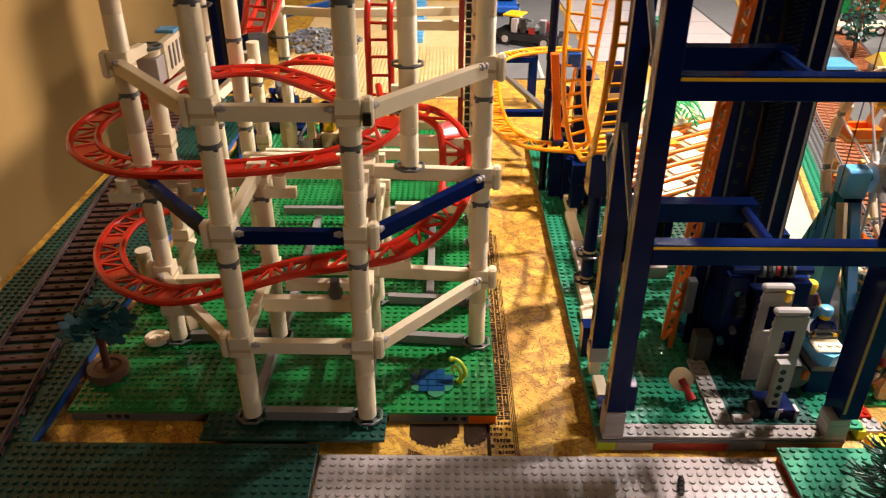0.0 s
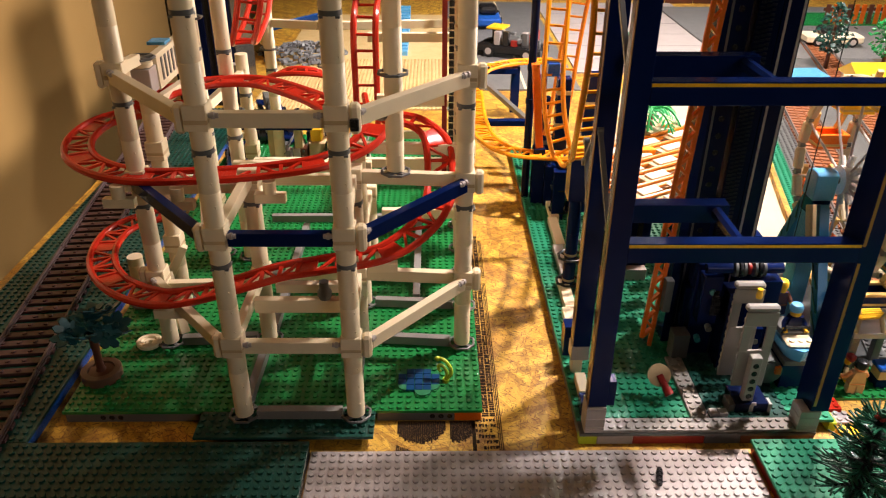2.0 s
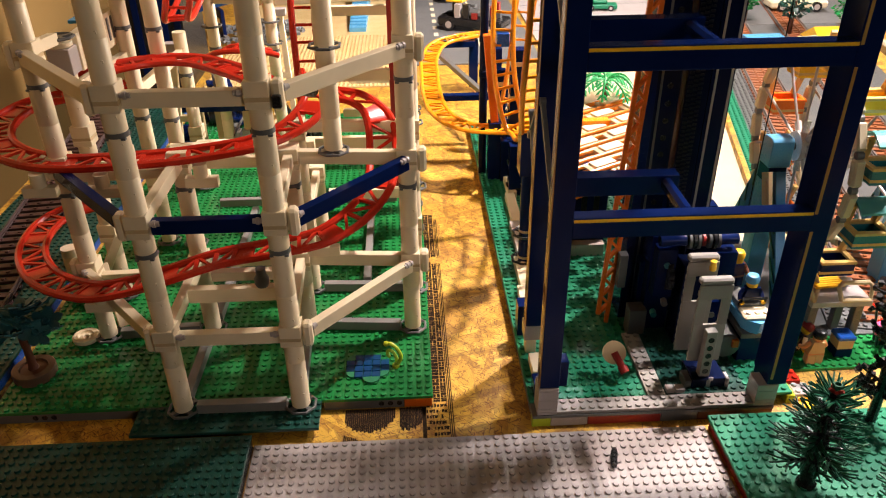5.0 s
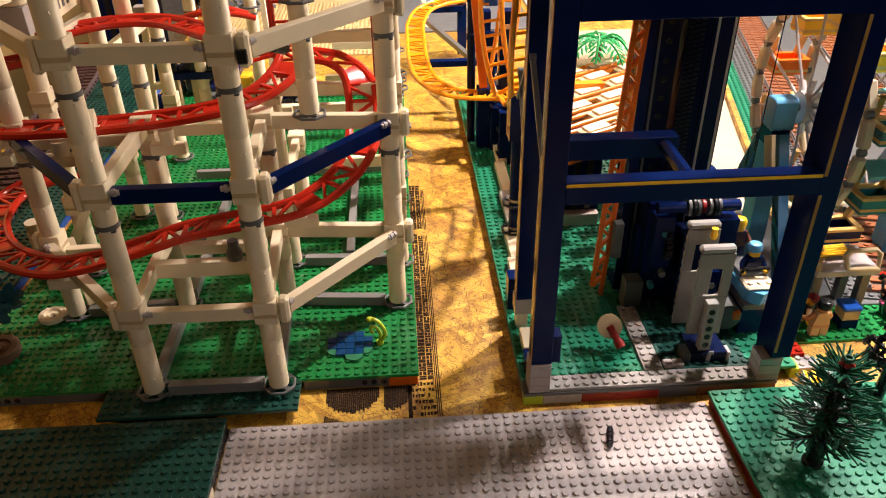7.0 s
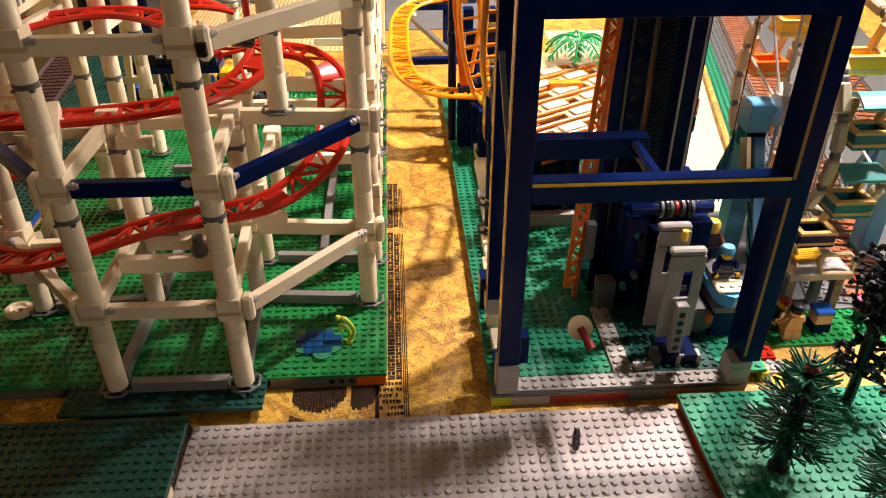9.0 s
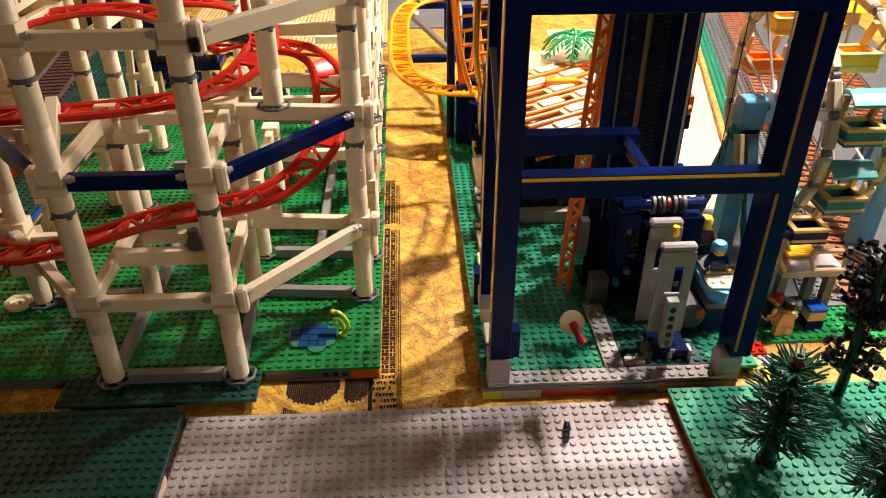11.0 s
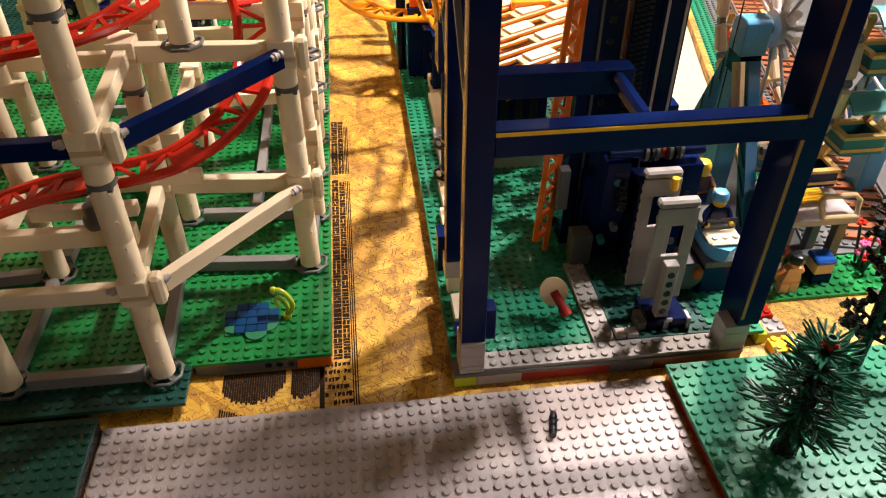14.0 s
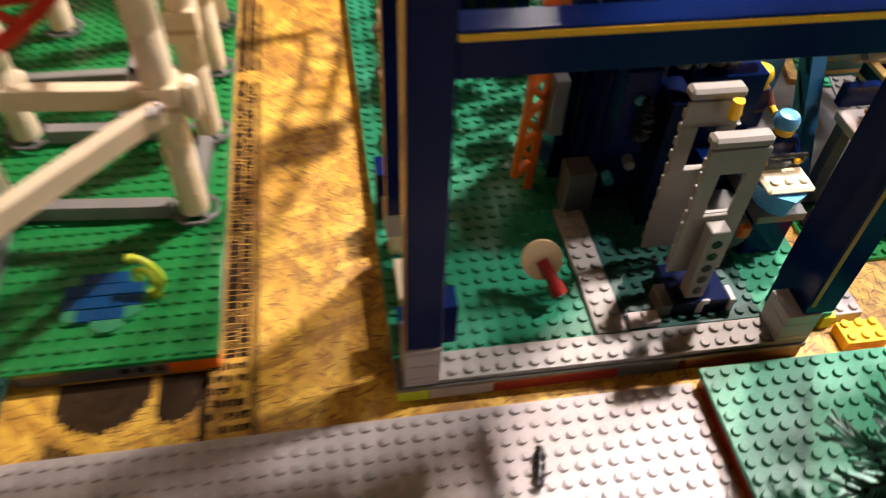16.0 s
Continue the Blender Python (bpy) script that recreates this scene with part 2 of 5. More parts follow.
    m.translation = p0
    return box(bm, -w / 2, 0, -h / 2, w / 2, (p1 - p0).length, h / 2, bev, m)


def tube(bm, pts, r, seg=8):
    pts = [Vector(p) for p in pts]
    rings = []
    n = len(pts)
    prev = None
    for k, p in enumerate(pts):
        d = (pts[min(k + 1, n - 1)] - pts[max(k - 1, 0)]).normalized()
        if prev is None:
            _, a, b = axes(d)
        else:
            a = (prev - d * prev.dot(d)).normalized()
            b = a.cross(d).normalized()
        prev = a
        rings.append([bm.verts.new(p + (a * math.cos(t) + b * math.sin(t)) * r) for t in (2 * math.pi * i / seg for i in range(seg))])
    for u, v in zip(rings, rings[1:]):
        for i in range(seg):
            j = (i + 1) % seg
            bm.faces.new((u[i], u[j], v[j], v[i]))
    bm.faces.new(rings[0][::-1])
    bm.faces.new(rings[-1])
    return bm


def smooth_path(pts, n=8):
    """Catmull-Rom through the points."""
    pts = [Vector(p) for p in pts]
    ext = [pts[0] * 2 - pts[1]] + pts + [pts[-1] * 2 - pts[-2]]
    out = []
    for i in range(1, len(ext) - 2):
        p0, p1, p2, p3 = ext[i - 1:i + 3]
        for k in range(n):
            t = k / n
            out.append(0.5 * ((2 * p1) + (p2 - p0) * t + (2 * p0 - 5 * p1 + 4 * p2 - p3) * t * t + (3 * p1 - p0 - 3 * p2 + p3) * t ** 3))
    out.append(pts[-1])
    return out


STUD = 8.0


def studs_mesh(name, cells, z, mat, parent, seg=10):
    """Studs of 4.9 mm on the given centres, as one mesh."""
    r, h, c = 2.45, 1.7, 0.25
    ring = [(math.cos(2 * math.pi * i / seg), math.sin(2 * math.pi * i / seg)) for i in range(seg)]
    unit = [(r * a, r * b, 0) for a, b in ring] + [(r * a, r * b, h - c) for a, b in ring] + [((r - c) * a, (r - c) * b, h) for a, b in ring]
    uf = []
    for k in (0, seg):
        for i in range(seg):
            j = (i + 1) % seg
            uf.append((k + i, k + j, k + seg + j, k + seg + i))
    uf.append(tuple(range(2 * seg, 3 * seg)))
    vs, fs = [], []
    for x, y in cells:
        o = len(vs)
        vs.extend((x + a, y + b, z + q) for a, b, q in unit)
        fs.extend(tuple(o + i for i in f) for f in uf)
    ob = new(name, grid_mesh(name, vs, fs, mat))
    ob.parent = parent
    return tagged(ob, kind="stuff")


def cells(x0, y0, x1, y1, skip=()):
    out = []
    nx, ny = int(round((x1 - x0) / STUD)), int(round((y1 - y0) / STUD))
    for i in range(nx):
        for j in range(ny):
            x, y = x0 + (i + 0.5) * STUD, y0 + (j + 0.5) * STUD
            if not (skip(x, y) if callable(skip) else any(a < x < c and b < y < d for a, b, c, d in skip)):
                out.append((x, y))
    return out


def plate(name, label, x0, y0, x1, y1, z, thick, mat, skip=(), category="base plate"):
    """A studded plate with its top at z."""
    root = thing(name, label, category)
    part("plate_slab", box(bmesh.new(), x0, y0, z - thick, x1, y1, z, 0.3), mat, root, smooth=False)
    studs_mesh("studs", cells(x0, y0, x1, y1, skip), z, mat, root)
    return root

# ---- table, wall, room ----
part("table_top", box(bmesh.new(), -416, -700, -19.6, 1600, 2400, -1.6, 1.0), OSB, None, "oriented strand board table top under the layout", kind="structure")
part("floor", box(bmesh.new(), -900, -2600, -800, 3200, 3300, -780, 0), paint_material("floor_carpet", (0.12, 0.09, 0.06), (0.16, 0.12, 0.08)), None, "dark carpet floor below the table", kind="structure")
part("wall_west", box(bmesh.new(), -740, -2600, -780, -620, 3300, 1900, 0), WALL, None, "plain tan painted wall beside the table", kind="structure")
part("wall_north", box(bmesh.new(), -620, 3150, -780, 3200, 3300, 1900, 0), DIMWALL, None, "plain grey blue painted wall", kind="structure")
part("wall_east", box(bmesh.new(), 3050, -2600, -780, 3200, 3150, 1900, 0), DIMWALL, None, "plain grey blue painted wall", kind="structure")
part("wall_south", box(bmesh.new(), -620, -2600, -780, 3050, -2480, 1900, 0), DIMWALL, None, "plain grey blue painted wall", kind="structure")
part("ceiling", box(bmesh.new(), -740, -2600, 1900, 3200, 3300, 1960, 0), CEIL, None, "plain light ceiling", kind="structure")

part("door_casing", box(bmesh.new(), -619.8, 430, -780, -598, 540, 1250, 2.0), CASING, None, "tan painted door casing on the tan wall", kind="structure")

# ---- base plates ----
ZG = 11.2
plate("grey_base_plate", "light grey studded base plate with soft shadows", 0, -384, 384, 0, 0, 1.6, GREY)
plate("dark_green_plate", "dark green studded plate raised on bricks", -392, -384, -1, 1, ZG, 3.2, DKGREEN, lambda x, y: abs(x + 294 + 0.112 * y) < 34)
plate("green_plate", "sea green studded plate under the pine trees", 385, -383, 769, 1, ZG, 3.2, SEAGREEN)

# ---- white coaster ----
coaster = thing("roller_coaster", "white pillared toy roller coaster with red track, green base", "roller coaster")
X0, X1, YF, YB = -232, 152, 40, 760
part("base_slab", box(bmesh.new(), X0, YF, ZG - 3.2, X1, YB, ZG, 0.3), GREEN, coaster, "bright green studded base", smooth=False)
part("front_slab", box(bmesh.new(), -104, 6, ZG - 3.2, 54, YF - 0.2, ZG, 0.3), DKGREEN, coaster, "dark green studded plate at the front", smooth=False)
studs_mesh("base_studs", cells(X0, YF, X1, YB), ZG, GREEN, coaster)
studs_mesh("front_studs", cells(-104, 8, 56, YF), ZG, DKGREEN, coaster)
for xa, xb, hx in ((X0 + 2, -108, -196), (55, X1 - 26, 106)):
    rim = part("rim_brick", box(bmesh.new(), xa, YF + 1, -1.6, xb, YF + 9, ZG - 3.3), DKGREY, coaster, "dark grey brick with pin holes")
    for k in range(3):
        part("pin_hole", cyl(bmesh.new(), (hx + 8 * k, YF + 0.8, 3.6), (hx + 8 * k, YF + 1.4, 3.6), 2.5), BLACK, rim, "dark pin hole")
part("rim_brick", box(bmesh.new(), X1 - 25.5, YF + 1, -1.6, X1 - 1, YF + 9, ZG - 3.3), ORANGE, coaster, "orange brick under the corner")
part("rim_brick", box(bmesh.new(), X1 - 9, YF + 10, -1.6, X1 - 1, YB, ZG - 3.3), DKGREY, coaster)
part("rim_brick", box(bmesh.new(), X0 + 1, YF + 10, -1.6, X0 + 9, YB, ZG - 3.3), BLUE, coaster, "blue bricks along the edge")

# top two joint levels are unseen, added so the coaster throws more shade
J = (91.0, 195.0, 293.0, 391.0, 489.0)
BANDS = (173.0, 270.0, 370.0, 470.0, 568.0)
TOP = 600.0


def loop_ring(pts, r, seg=8):
    """A closed ring of round bar through the points."""
    bm = bmesh.new()
    pts = [Vector(p) for p in pts]
    mid = sum(pts, Vector()) / len(pts)
    rings = []
    for p in pts:
        out = (p - mid).normalized()
        rings.append([bm.verts.new(p + out * (r * math.cos(t)) + Vector((0, 0, r * math.sin(t)))) for t in (2 * math.pi * i / seg for i in range(seg))])
    for k in range(len(pts)):
        u, v = rings[k], rings[(k + 1) % len(pts)]
        for i in range(seg):
            j = (i + 1) % seg
            bm.faces.new((u[i], u[j], v[j], v[i]))
    return bm


def ring_part(x, y, z, parent):
    """Octagonal bar ring on a round plate."""
    pts = [(x + 13.2 * math.cos(math.pi / 8 + k * math.pi / 4), y + 13.2 * math.sin(math.pi / 8 + k * math.pi / 4), z + 2.0) for k in range(8)]
    bm = loop_ring(pts, 1.3)
    for k in (0, 2, 4, 6):
        c = (Vector(pts[k]) + Vector(pts[(k + 1) % 8])) / 2
        bar(bm, (x, y, z + 1.2), c, 4.0, 2.4, 0)
    return part("bar_ring", bm, DKGREY, parent, "dark grey octagonal bar ring")


def column(x, y, z0, z1, joints=(), ring=True):
    """A round white pillar with notches, bands and square joints."""
    bm = bmesh.new()
    prof = [(8.0, z0)]
    for b in BANDS:
        if z0 + 8 < b < z1 - 4:
            prof += [(8.1, b - 1.7), (7.6, b - 1.6), (7.6, b + 1.6), (8.1, b + 1.7)]
    for b in (66.0, 132.0, 236.0, 335.0, 405.0):
        if z0 + 8 < b < z1 - 4:
            prof += [(8.1, b - 0.5), (7.8, b), (8.1, b + 0.5)]
    prof.append((8.0, z1))
    prof.sort(key=lambda q: q[1])
    turned(bm, x, y, prof, 28)
    z = z0 + 14
    while z < z1 - 8:
        # small moulded hook mark on the face of each pillar brick
        cx, cy = x + 8.0 * math.cos(radians(-62)), y + 8.0 * math.sin(radians(-62))
        box(bm, cx - 1.5, cy - 0.3, z + 1.6, cx + 1.2, cy + 0.3, z + 2.2, 0)
        box(bm, cx + 0.6, cy - 0.1, z, cx + 1.2, cy + 0.5, z + 1.6, 0)
        z += 19.2
    col = part("column", bm, WHITE, coaster)
    if ring:
        ring_part(x, y, z0 - 3.2, col)
    for b in BANDS:
        if z0 + 8 < b < z1 - 4:
            bm = bmesh.new()
            turned(bm, x, y, [(8.3, b - 2.6), (8.3, b + 0.9)], 24)
            for k in range(4):
                a = math.pi / 4 + k * math.pi / 2
                box(bm, x + 8 * math.cos(a) - 1.6, y + 8 * math.sin(a) - 1.6, b - 4.2, x + 8 * math.cos(a) + 1.6, y + 8 * math.sin(a) + 1.6, b - 2.6, 0.2)
            part("band", bm, DKGREY, col, "dark grey round plate between the pillar lengths")
    for j in joints:
        joint(x, y, j, col)
    return col


def joint(x, y, z, parent):
    bm = bmesh.new()
    box(bm, x - 8.7, y - 8.7, z + 1.5, x + 8.7, y + 8.7, z + 12.5, 0.5)
    box(bm, x - 8.7, y - 8.7, z - 7.0, x + 8.7, y + 8.7, z - 1.7, 0.5)
    part("joint", bm, WHITE, parent)
    bm = bmesh.new()
    box(bm, x - 8.5, y - 8.5, z - 1.7, x + 8.5, y + 8.5, z + 1.5, 0.25)
    part("joint_plate", bm, TAN, parent, "tan plate in the joint")


def pin(p, d, parent):
    """A hinge pin with its collars, lying on top of the strut's end."""
    d = Vector(d).normalized()
    p = Vector(p) + Vector((0, -4.6, 4.2))
    bm = bmesh.new()
    for k, r in ((-2.6, 2.7), (0.2, 2.0), (2.4, 2.8), (5.0, 2.0)):
        cyl(bm, p + d * k, p + d * (k + 2.2), r, 12)
    cyl(bm, p + Vector((0, 0, 0.4)) + d * 1.2, p + Vector((0, 3.6, -1.0)) + d * 1.2, 1.7, 8)
    part("hinge_pin", bm, GREY, parent, "grey hinge pin")


def strut(p0, p1, mat=None, w=8.0, h=11.0, pins=True, label="", gap=8.9):
    mat = mat or WHITE
    p0, p1 = Vector(p0), Vector(p1)
    d = (p1 - p0).normalized()
    a, b = p0 + d * gap, p1 - d * gap
    bm = bmesh.new()
    bar(bm, a, b, w, h, 0.4)
    bar(bm, a + d * 4 - Vector((0, 0, h / 2 - 1.2)), b - d * 4 - Vector((0, 0, h / 2 - 1.2)), w + 0.2, 0.3, 0)
    ob = part("strut", bm, mat, coaster, label)
    if pins:
        pin(p0 + d * gap, d, ob)
        pin(p1 - d * gap, -d, ob)
    return ob


A, B, C, D = (-63, 31.5), (37.5, 31), (-162, 143), (136, 139)
IL, IR = (-62, 148), (33, 148)
ZB = ZG + 6.4
for p in (A, B, C, D):
    column(p[0], p[1], ZB, TOP, J)
for p in (IL, IR):
    column(p[0], p[1], ZB, 202, J[:2])
for z, mat in zip(J, (WHITE, NAVY, WHITE, WHITE, WHITE)):
    lab = "dark blue strut" if mat is NAVY else ""
    strut((*A, z), (*B, z), mat, 8, 11.5, label=lab)
    strut((B[0] + 11, B[1] + 2, z), (D[0] + 3, D[1] - 6, z + 2), mat, 8, 12, label=lab, gap=5.5)
    strut((A[0] - 11, A[1] + 2, z), (C[0] - 3, C[1] - 6, z + 2), mat, 8, 12, label=lab, gap=5.5)
    for p in (A, B, C, D):
        s = 1 if p in (B, D) else -1
        part("joint_block", box(bmesh.new(), p[0] + s * 13.2 - 4, p[1] - 5, z - 10.5, p[0] + s * 13.2 + 4, p[1] + 6, z + 12, 2.2), WHITE, coaster)
for z in J[:2]:
    strut((*IR, z + 3), (*D, z + 3), WHITE, 8, 12, False)
    strut((*IL, z + 3), (*A, z + 3), WHITE, 8, 11, False)
    strut((*IR, z + 3), (*B, z + 3), WHITE, 8, 11, False)
    strut((*IL, z - 8), (*C, z - 8), WHITE, 8, 9, False)


def sill(p0, p1):
    bm = bmesh.new()
    bar(bm, (*p0, ZG + 6.2), (*p1, ZG + 6.2), 8, 9.6, 0.3)
    part("sill_brick", bm, MIDGREY, coaster, "dark grey bricks joining the pillar feet")


for p, q in ((A, B), (A, IL), (B, IR), (IR, D), (IL, C), (D, (140, 209)), ((31, 216), (140, 209))):
    a, b = Vector(p), Vector(q)
    d = (b - a).normalized()
    sill(a + d * 12, b - d * 12)
# pillars further back
for x, y, z1, js in ((31, 216, 202, J[:2]), (140, 209, 330, J[:2]), (140, 341, 380, J[:3]), (140, 470, 380, J[:3]), (140, 600, 330, J[:2]), (30, 341, 104, J[:1]),
                     (-168, 216, 256, J[:2]), (-214, 216, 75, ()), (-152, 330, 380, J[:1]), (-118, 322, 380, ()), (-140, 480, 225, J[:1]), (-128, 600, 330, ()), (-44, 580, 330, ())):
    column(x, y, ZB, z1, js)
column(73, 142, 207, TOP, (), False)
ring_part(73, 142, 294, coaster)
ring_part(73, 142, 203, coaster)
for p, q, z in (((31, 216), (140, 209), 200), ((140, 209), (140, 341), 297), ((140, 341), (140, 470), 250), ((-168, 216), (-152, 330), 240), ((140, 470), (140, 600), 297), ((-152, 330), (-140, 480), 200), ((31, 216), (30, 341), 95), ((140, 209), (140, 341), 95), ((-168, 216), (31, 216), 165), ((-128, 600), (-44, 580), 238), ((-44, 580), (140, 600), 238)):
    strut((*p, z), (*q, z), WHITE, 8, 11, False)


def track(pts, mat, parent, half=12.0, r=3.5, tie=17.0, bank=None, label="", flat=1.0, lattice=True, n=12):
    """Two rails with ties and a zigzag of thin braces between them. bank: sideways vectors, one a point."""
    path = smooth_path(pts, n)
    banks = smooth_path(bank, n) if bank else None
    left, right = [], []
    for k, p in enumerate(path):
        d = (path[min(k + 1, len(path) - 1)] - path[max(k - 1, 0)]).normalized()
        side = banks[k].normalized() if banks else d.cross(Vector((0, 0, 1))).normalized()
        side = (side - d * side.dot(d)).normalized()
        left.append(p - side * half)
        right.append(p + side * half)
    root = new("track")
    root.parent = parent
    tagged(root, label)
    part("rail", tube(bmesh.new(), left, r), mat, root)
    part("rail", tube(bmesh.new(), right, r), mat, root)
    run, last, flip, count = 0.0, 0, False, 0
    for k in range(1, len(path)):
        run += (path[k] - path[k - 1]).length
        if run >= tie:
            bm = bmesh.new()
            count += 1
            if lattice and count % 4 == 2:
                low = Vector((0, 0, -1.6))
                rows = [[bm.verts.new(v) for v in (left[q], right[q], right[q] + low, left[q] + low)] for q in range(last, k + 1)]
                for u, v in zip(rows, rows[1:]):
                    for e in range(4):
                        g = (e + 1) % 4
                        bm.faces.new((u[e], u[g], v[g], v[e]))
                bm.faces.new(rows[0][::-1])
                bm.faces.new(rows[-1])
                part("web_plate", bm, mat, root)
            else:
                bar(bm, left[k], right[k], 3.4, 2.4, 0)
                if lattice:
                    a, b = (left, right) if flip else (right, left)
                    bar(bm, a[last], b[k], 2.6, 2.2, 0)
                part("tie", bm, mat, root)
            run, last, flip = 0.0, k, not flip
    return root


LOW = [(-200, 296, 88), (-230, 266, 90), (-241, 232, 90), (-230, 177, 92), (-196, 126, 95), (-150, 97, 98), (-111, 90, 105), (-68, 89, 118), (-27, 91, 130), (14, 90, 138), (61, 96, 145), (93, 121, 155), (111, 150, 170), (114, 185, 187), (110, 212, 208), (91, 225, 222), (60, 232, 226)]
track(LOW, RED, coaster, label="lower red lattice track loop")
UP = [(-150, 300, 216), (-194, 282, 215), (-232, 255, 213), (-238, 205, 210), (-214, 160, 207), (-162, 132, 205), (-89, 134, 205), (-39, 140, 207), (8, 149, 212), (40, 170, 220), (56, 205, 232), (50, 250, 243)]
track(UP, RED, coaster, label="upper red lattice track loop")
TOPT = [(-180, 235, 236), (-165, 270, 240), (-125, 300, 241), (-77, 303, 240), (-23, 263, 238), (2, 237, 236), (30, 205, 232)]
track(TOPT, RED, coaster, label="red lattice track bend")
track([(32, 341, 150), (32, 341, 220), (32, 343, 275), (33, 352, 300), (34, 385, 314), (36, 430, 320)], RED, coaster, r=3.6, bank=[(1, 0, 0)] * 6, lattice=False, label="steep red lift track")

track([(-110, 520, 330), (-108, 470, 285), (-112, 420, 262), (-112, 385, 262), (-100, 360, 285), (-88, 350, 330), (-80, 345, 390)], RED, coaster, bank=[(0.95, 0.3, 0)] * 7, lattice=False, label="red track dip behind the pillars")
track([(-104, 484, 194), (-86, 474, 203), (-64, 468, 206), (-44, 472, 203), (-26, 482, 195)], RED, coaster, lattice=False, label="red lattice track further back")
# sticker gold; on the left faces it also paints the board's reflection
GOLD = plastic("dull_gold_sticker", (0.4, 0.21, 0.05), 0.4, 0.3)
# ---- drop tower with its base ----
tower = thing("lift_tower", "dark blue framed toy lift tower on a green base", "toy tower")
TX0, TX1 = 236, 470
part("base_slab", box(bmesh.new(), TX0, 25, ZG - 3.2, TX1, 700, ZG, 0.3), SEAGREEN, tower, "green studded base", smooth=False)
studs_mesh("base_studs", cells(TX0, 26, TX1, 700), ZG, SEAGREEN, tower)
part("front_slab", box(bmesh.new(), TX0, 8, ZG - 3.2, TX1 - 24, 24.8, ZG, 0.3), DKGREY, tower, "dark grey plate")
for x0, x1, mat, lab in ((TX0, 252, LIME, "lime brick"), (252.3, 284, GREY, "grey brick with pin holes"), (284.3, 348, DKRED, "dark red brick"), (348.3, 380, DKGREY, "dark grey arch brick"), (380.3, 446, BROWN, "brown brick")):
    bm = bmesh.new()
    box(bm, x0, 9, -1.6, x1, 17, ZG - 3.3)
    if mat is GREY:
        for k in range(3):
            cyl(bm, (x0 + 8 + 8 * k, 8.8, 3.4), (x0 + 8 + 8 * k, 9.4, 3.4), 2.5)
    part("rim_brick", bm, mat, tower, lab)
part("rim_brick", box(bmesh.new(), TX0 + 1, 18, -1.6, TX0 + 9, 700, ZG - 3.3), DKGREY, tower)
strip = part("front_strip", box(bmesh.new(), 257, 9, ZG, 428, 25, ZG + 3.2, 0.2), SHADEGREY, tower, "light grey studded plates along the front")
studs_mesh("studs", cells(260, 9, 428, 25), ZG + 3.2, SHADEGREY, strip)
# dark plate added to paint in the shade on the tower floor
dark_floor = part("dark_floor", box(bmesh.new(), 356.4, 25.3, ZG, 428, 200, ZG + 3.2, 0.2), DKGREEN, tower, "dark green studded plate, shade painted in, under the lift drive")
studs_mesh("studs", cells(358, 26, 428, 120), ZG + 3.2, DKGREEN, dark_floor)
path_ = part("grey_path", box(bmesh.new(), 340, 25.3, ZG, 356, 116, ZG + 3.2, 0.2), SHADEGREY, tower, "light grey studded path")
studs_mesh("studs", cells(340, 26, 356, 116), ZG + 3.2, SHADEGREY, path_)
for x0, x1, top in ((240, 257, 40), (428, 446, 34)):
    z = ZG
    while z < top - 1:
        h = 9.4 if z > ZG + 4 else 3.1
        part("foot_brick", box(bmesh.new(), x0, 9, z, x1, 27, min(top, z + h), 0.3), GREY, tower)
        z += h + 0.2
for x0, x1, y1, top in ((241, 257, 26, 40), (436, 452, 38, 34)):
    part("post", box(bmesh.new(), x0, 10, top, x1, y1, 480, 0.4), NAVY, tower)
part("post_foot", box(bmesh.new(), 437, 27.3, ZG, 451, 38, 33.7, 0.3), NAVY, tower, "dark blue brick under the post")
# wider than the sticker line, to paint in the lit board's reflection
part("stripe", box(bmesh.new(), 240.6, 10.6, 42, 241, 14.2, 480, 0), GOLD, tower, "gold stripe on the post")
for z0, z1 in ((40, 183), (198, 309), (324, 480)):
    part("stripe", box(bmesh.new(), 437.2, 9.6, z0, 439.5, 10, z1, 0), GOLD, tower, "gold stripe on the post")
for zt in (201, 327, 453):
    part("cross_beam", box(bmesh.new(), 257, 9.5, zt - 17, 436, 22, zt, 0.4), NAVY, tower, "dark blue cross beam with tiled top")
    part("stripe", box(bmesh.new(), 257, 9.1, zt - 3.4, 436, 9.5, zt - 1.0, 0), YELLOW, tower, "yellow stripe along the beam")
    part("cross_beam", box(bmesh.new(), 257, 78, zt - 17, 358, 92, zt, 0.4), NAVY, tower)
    bm = bmesh.new()
    box(bm, 342, 22.2, zt - 11, 351, 77.8, zt - 0.6, 2.6)
    part("cross_beam", bm, NAVY, tower)
# posts of the left side
part("post", box(bmesh.new(), 241, 92, 44, 257, 108, 480, 0.4), NAVY, tower)
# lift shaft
# pillars wear the darkened navy as shade; rear two added for their shadow
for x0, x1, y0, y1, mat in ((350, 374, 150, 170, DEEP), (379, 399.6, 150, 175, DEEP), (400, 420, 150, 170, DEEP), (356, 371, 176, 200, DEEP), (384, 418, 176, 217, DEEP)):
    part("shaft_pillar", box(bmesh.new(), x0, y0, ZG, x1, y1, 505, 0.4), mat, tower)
bm = bmesh.new()
bar(bm, (320, 136, 24), (341, 136, 480), 3.6, 4)
bar(bm, (330, 139, ZG), (351, 139, 480), 3.6, 4)
for k in range(22):
    x, z = 320 + 0.966 * k, 24 + 21 * k
    bar(bm, (x, 136.5, z), (x + 10.5, 138.5, z + 10.5), 4.2, 2.6, 0)
    bar(bm, (x + 10.5, 138.5, z + 10.5), (x + 1, 136.5, z + 21), 4.2, 2.6, 0)
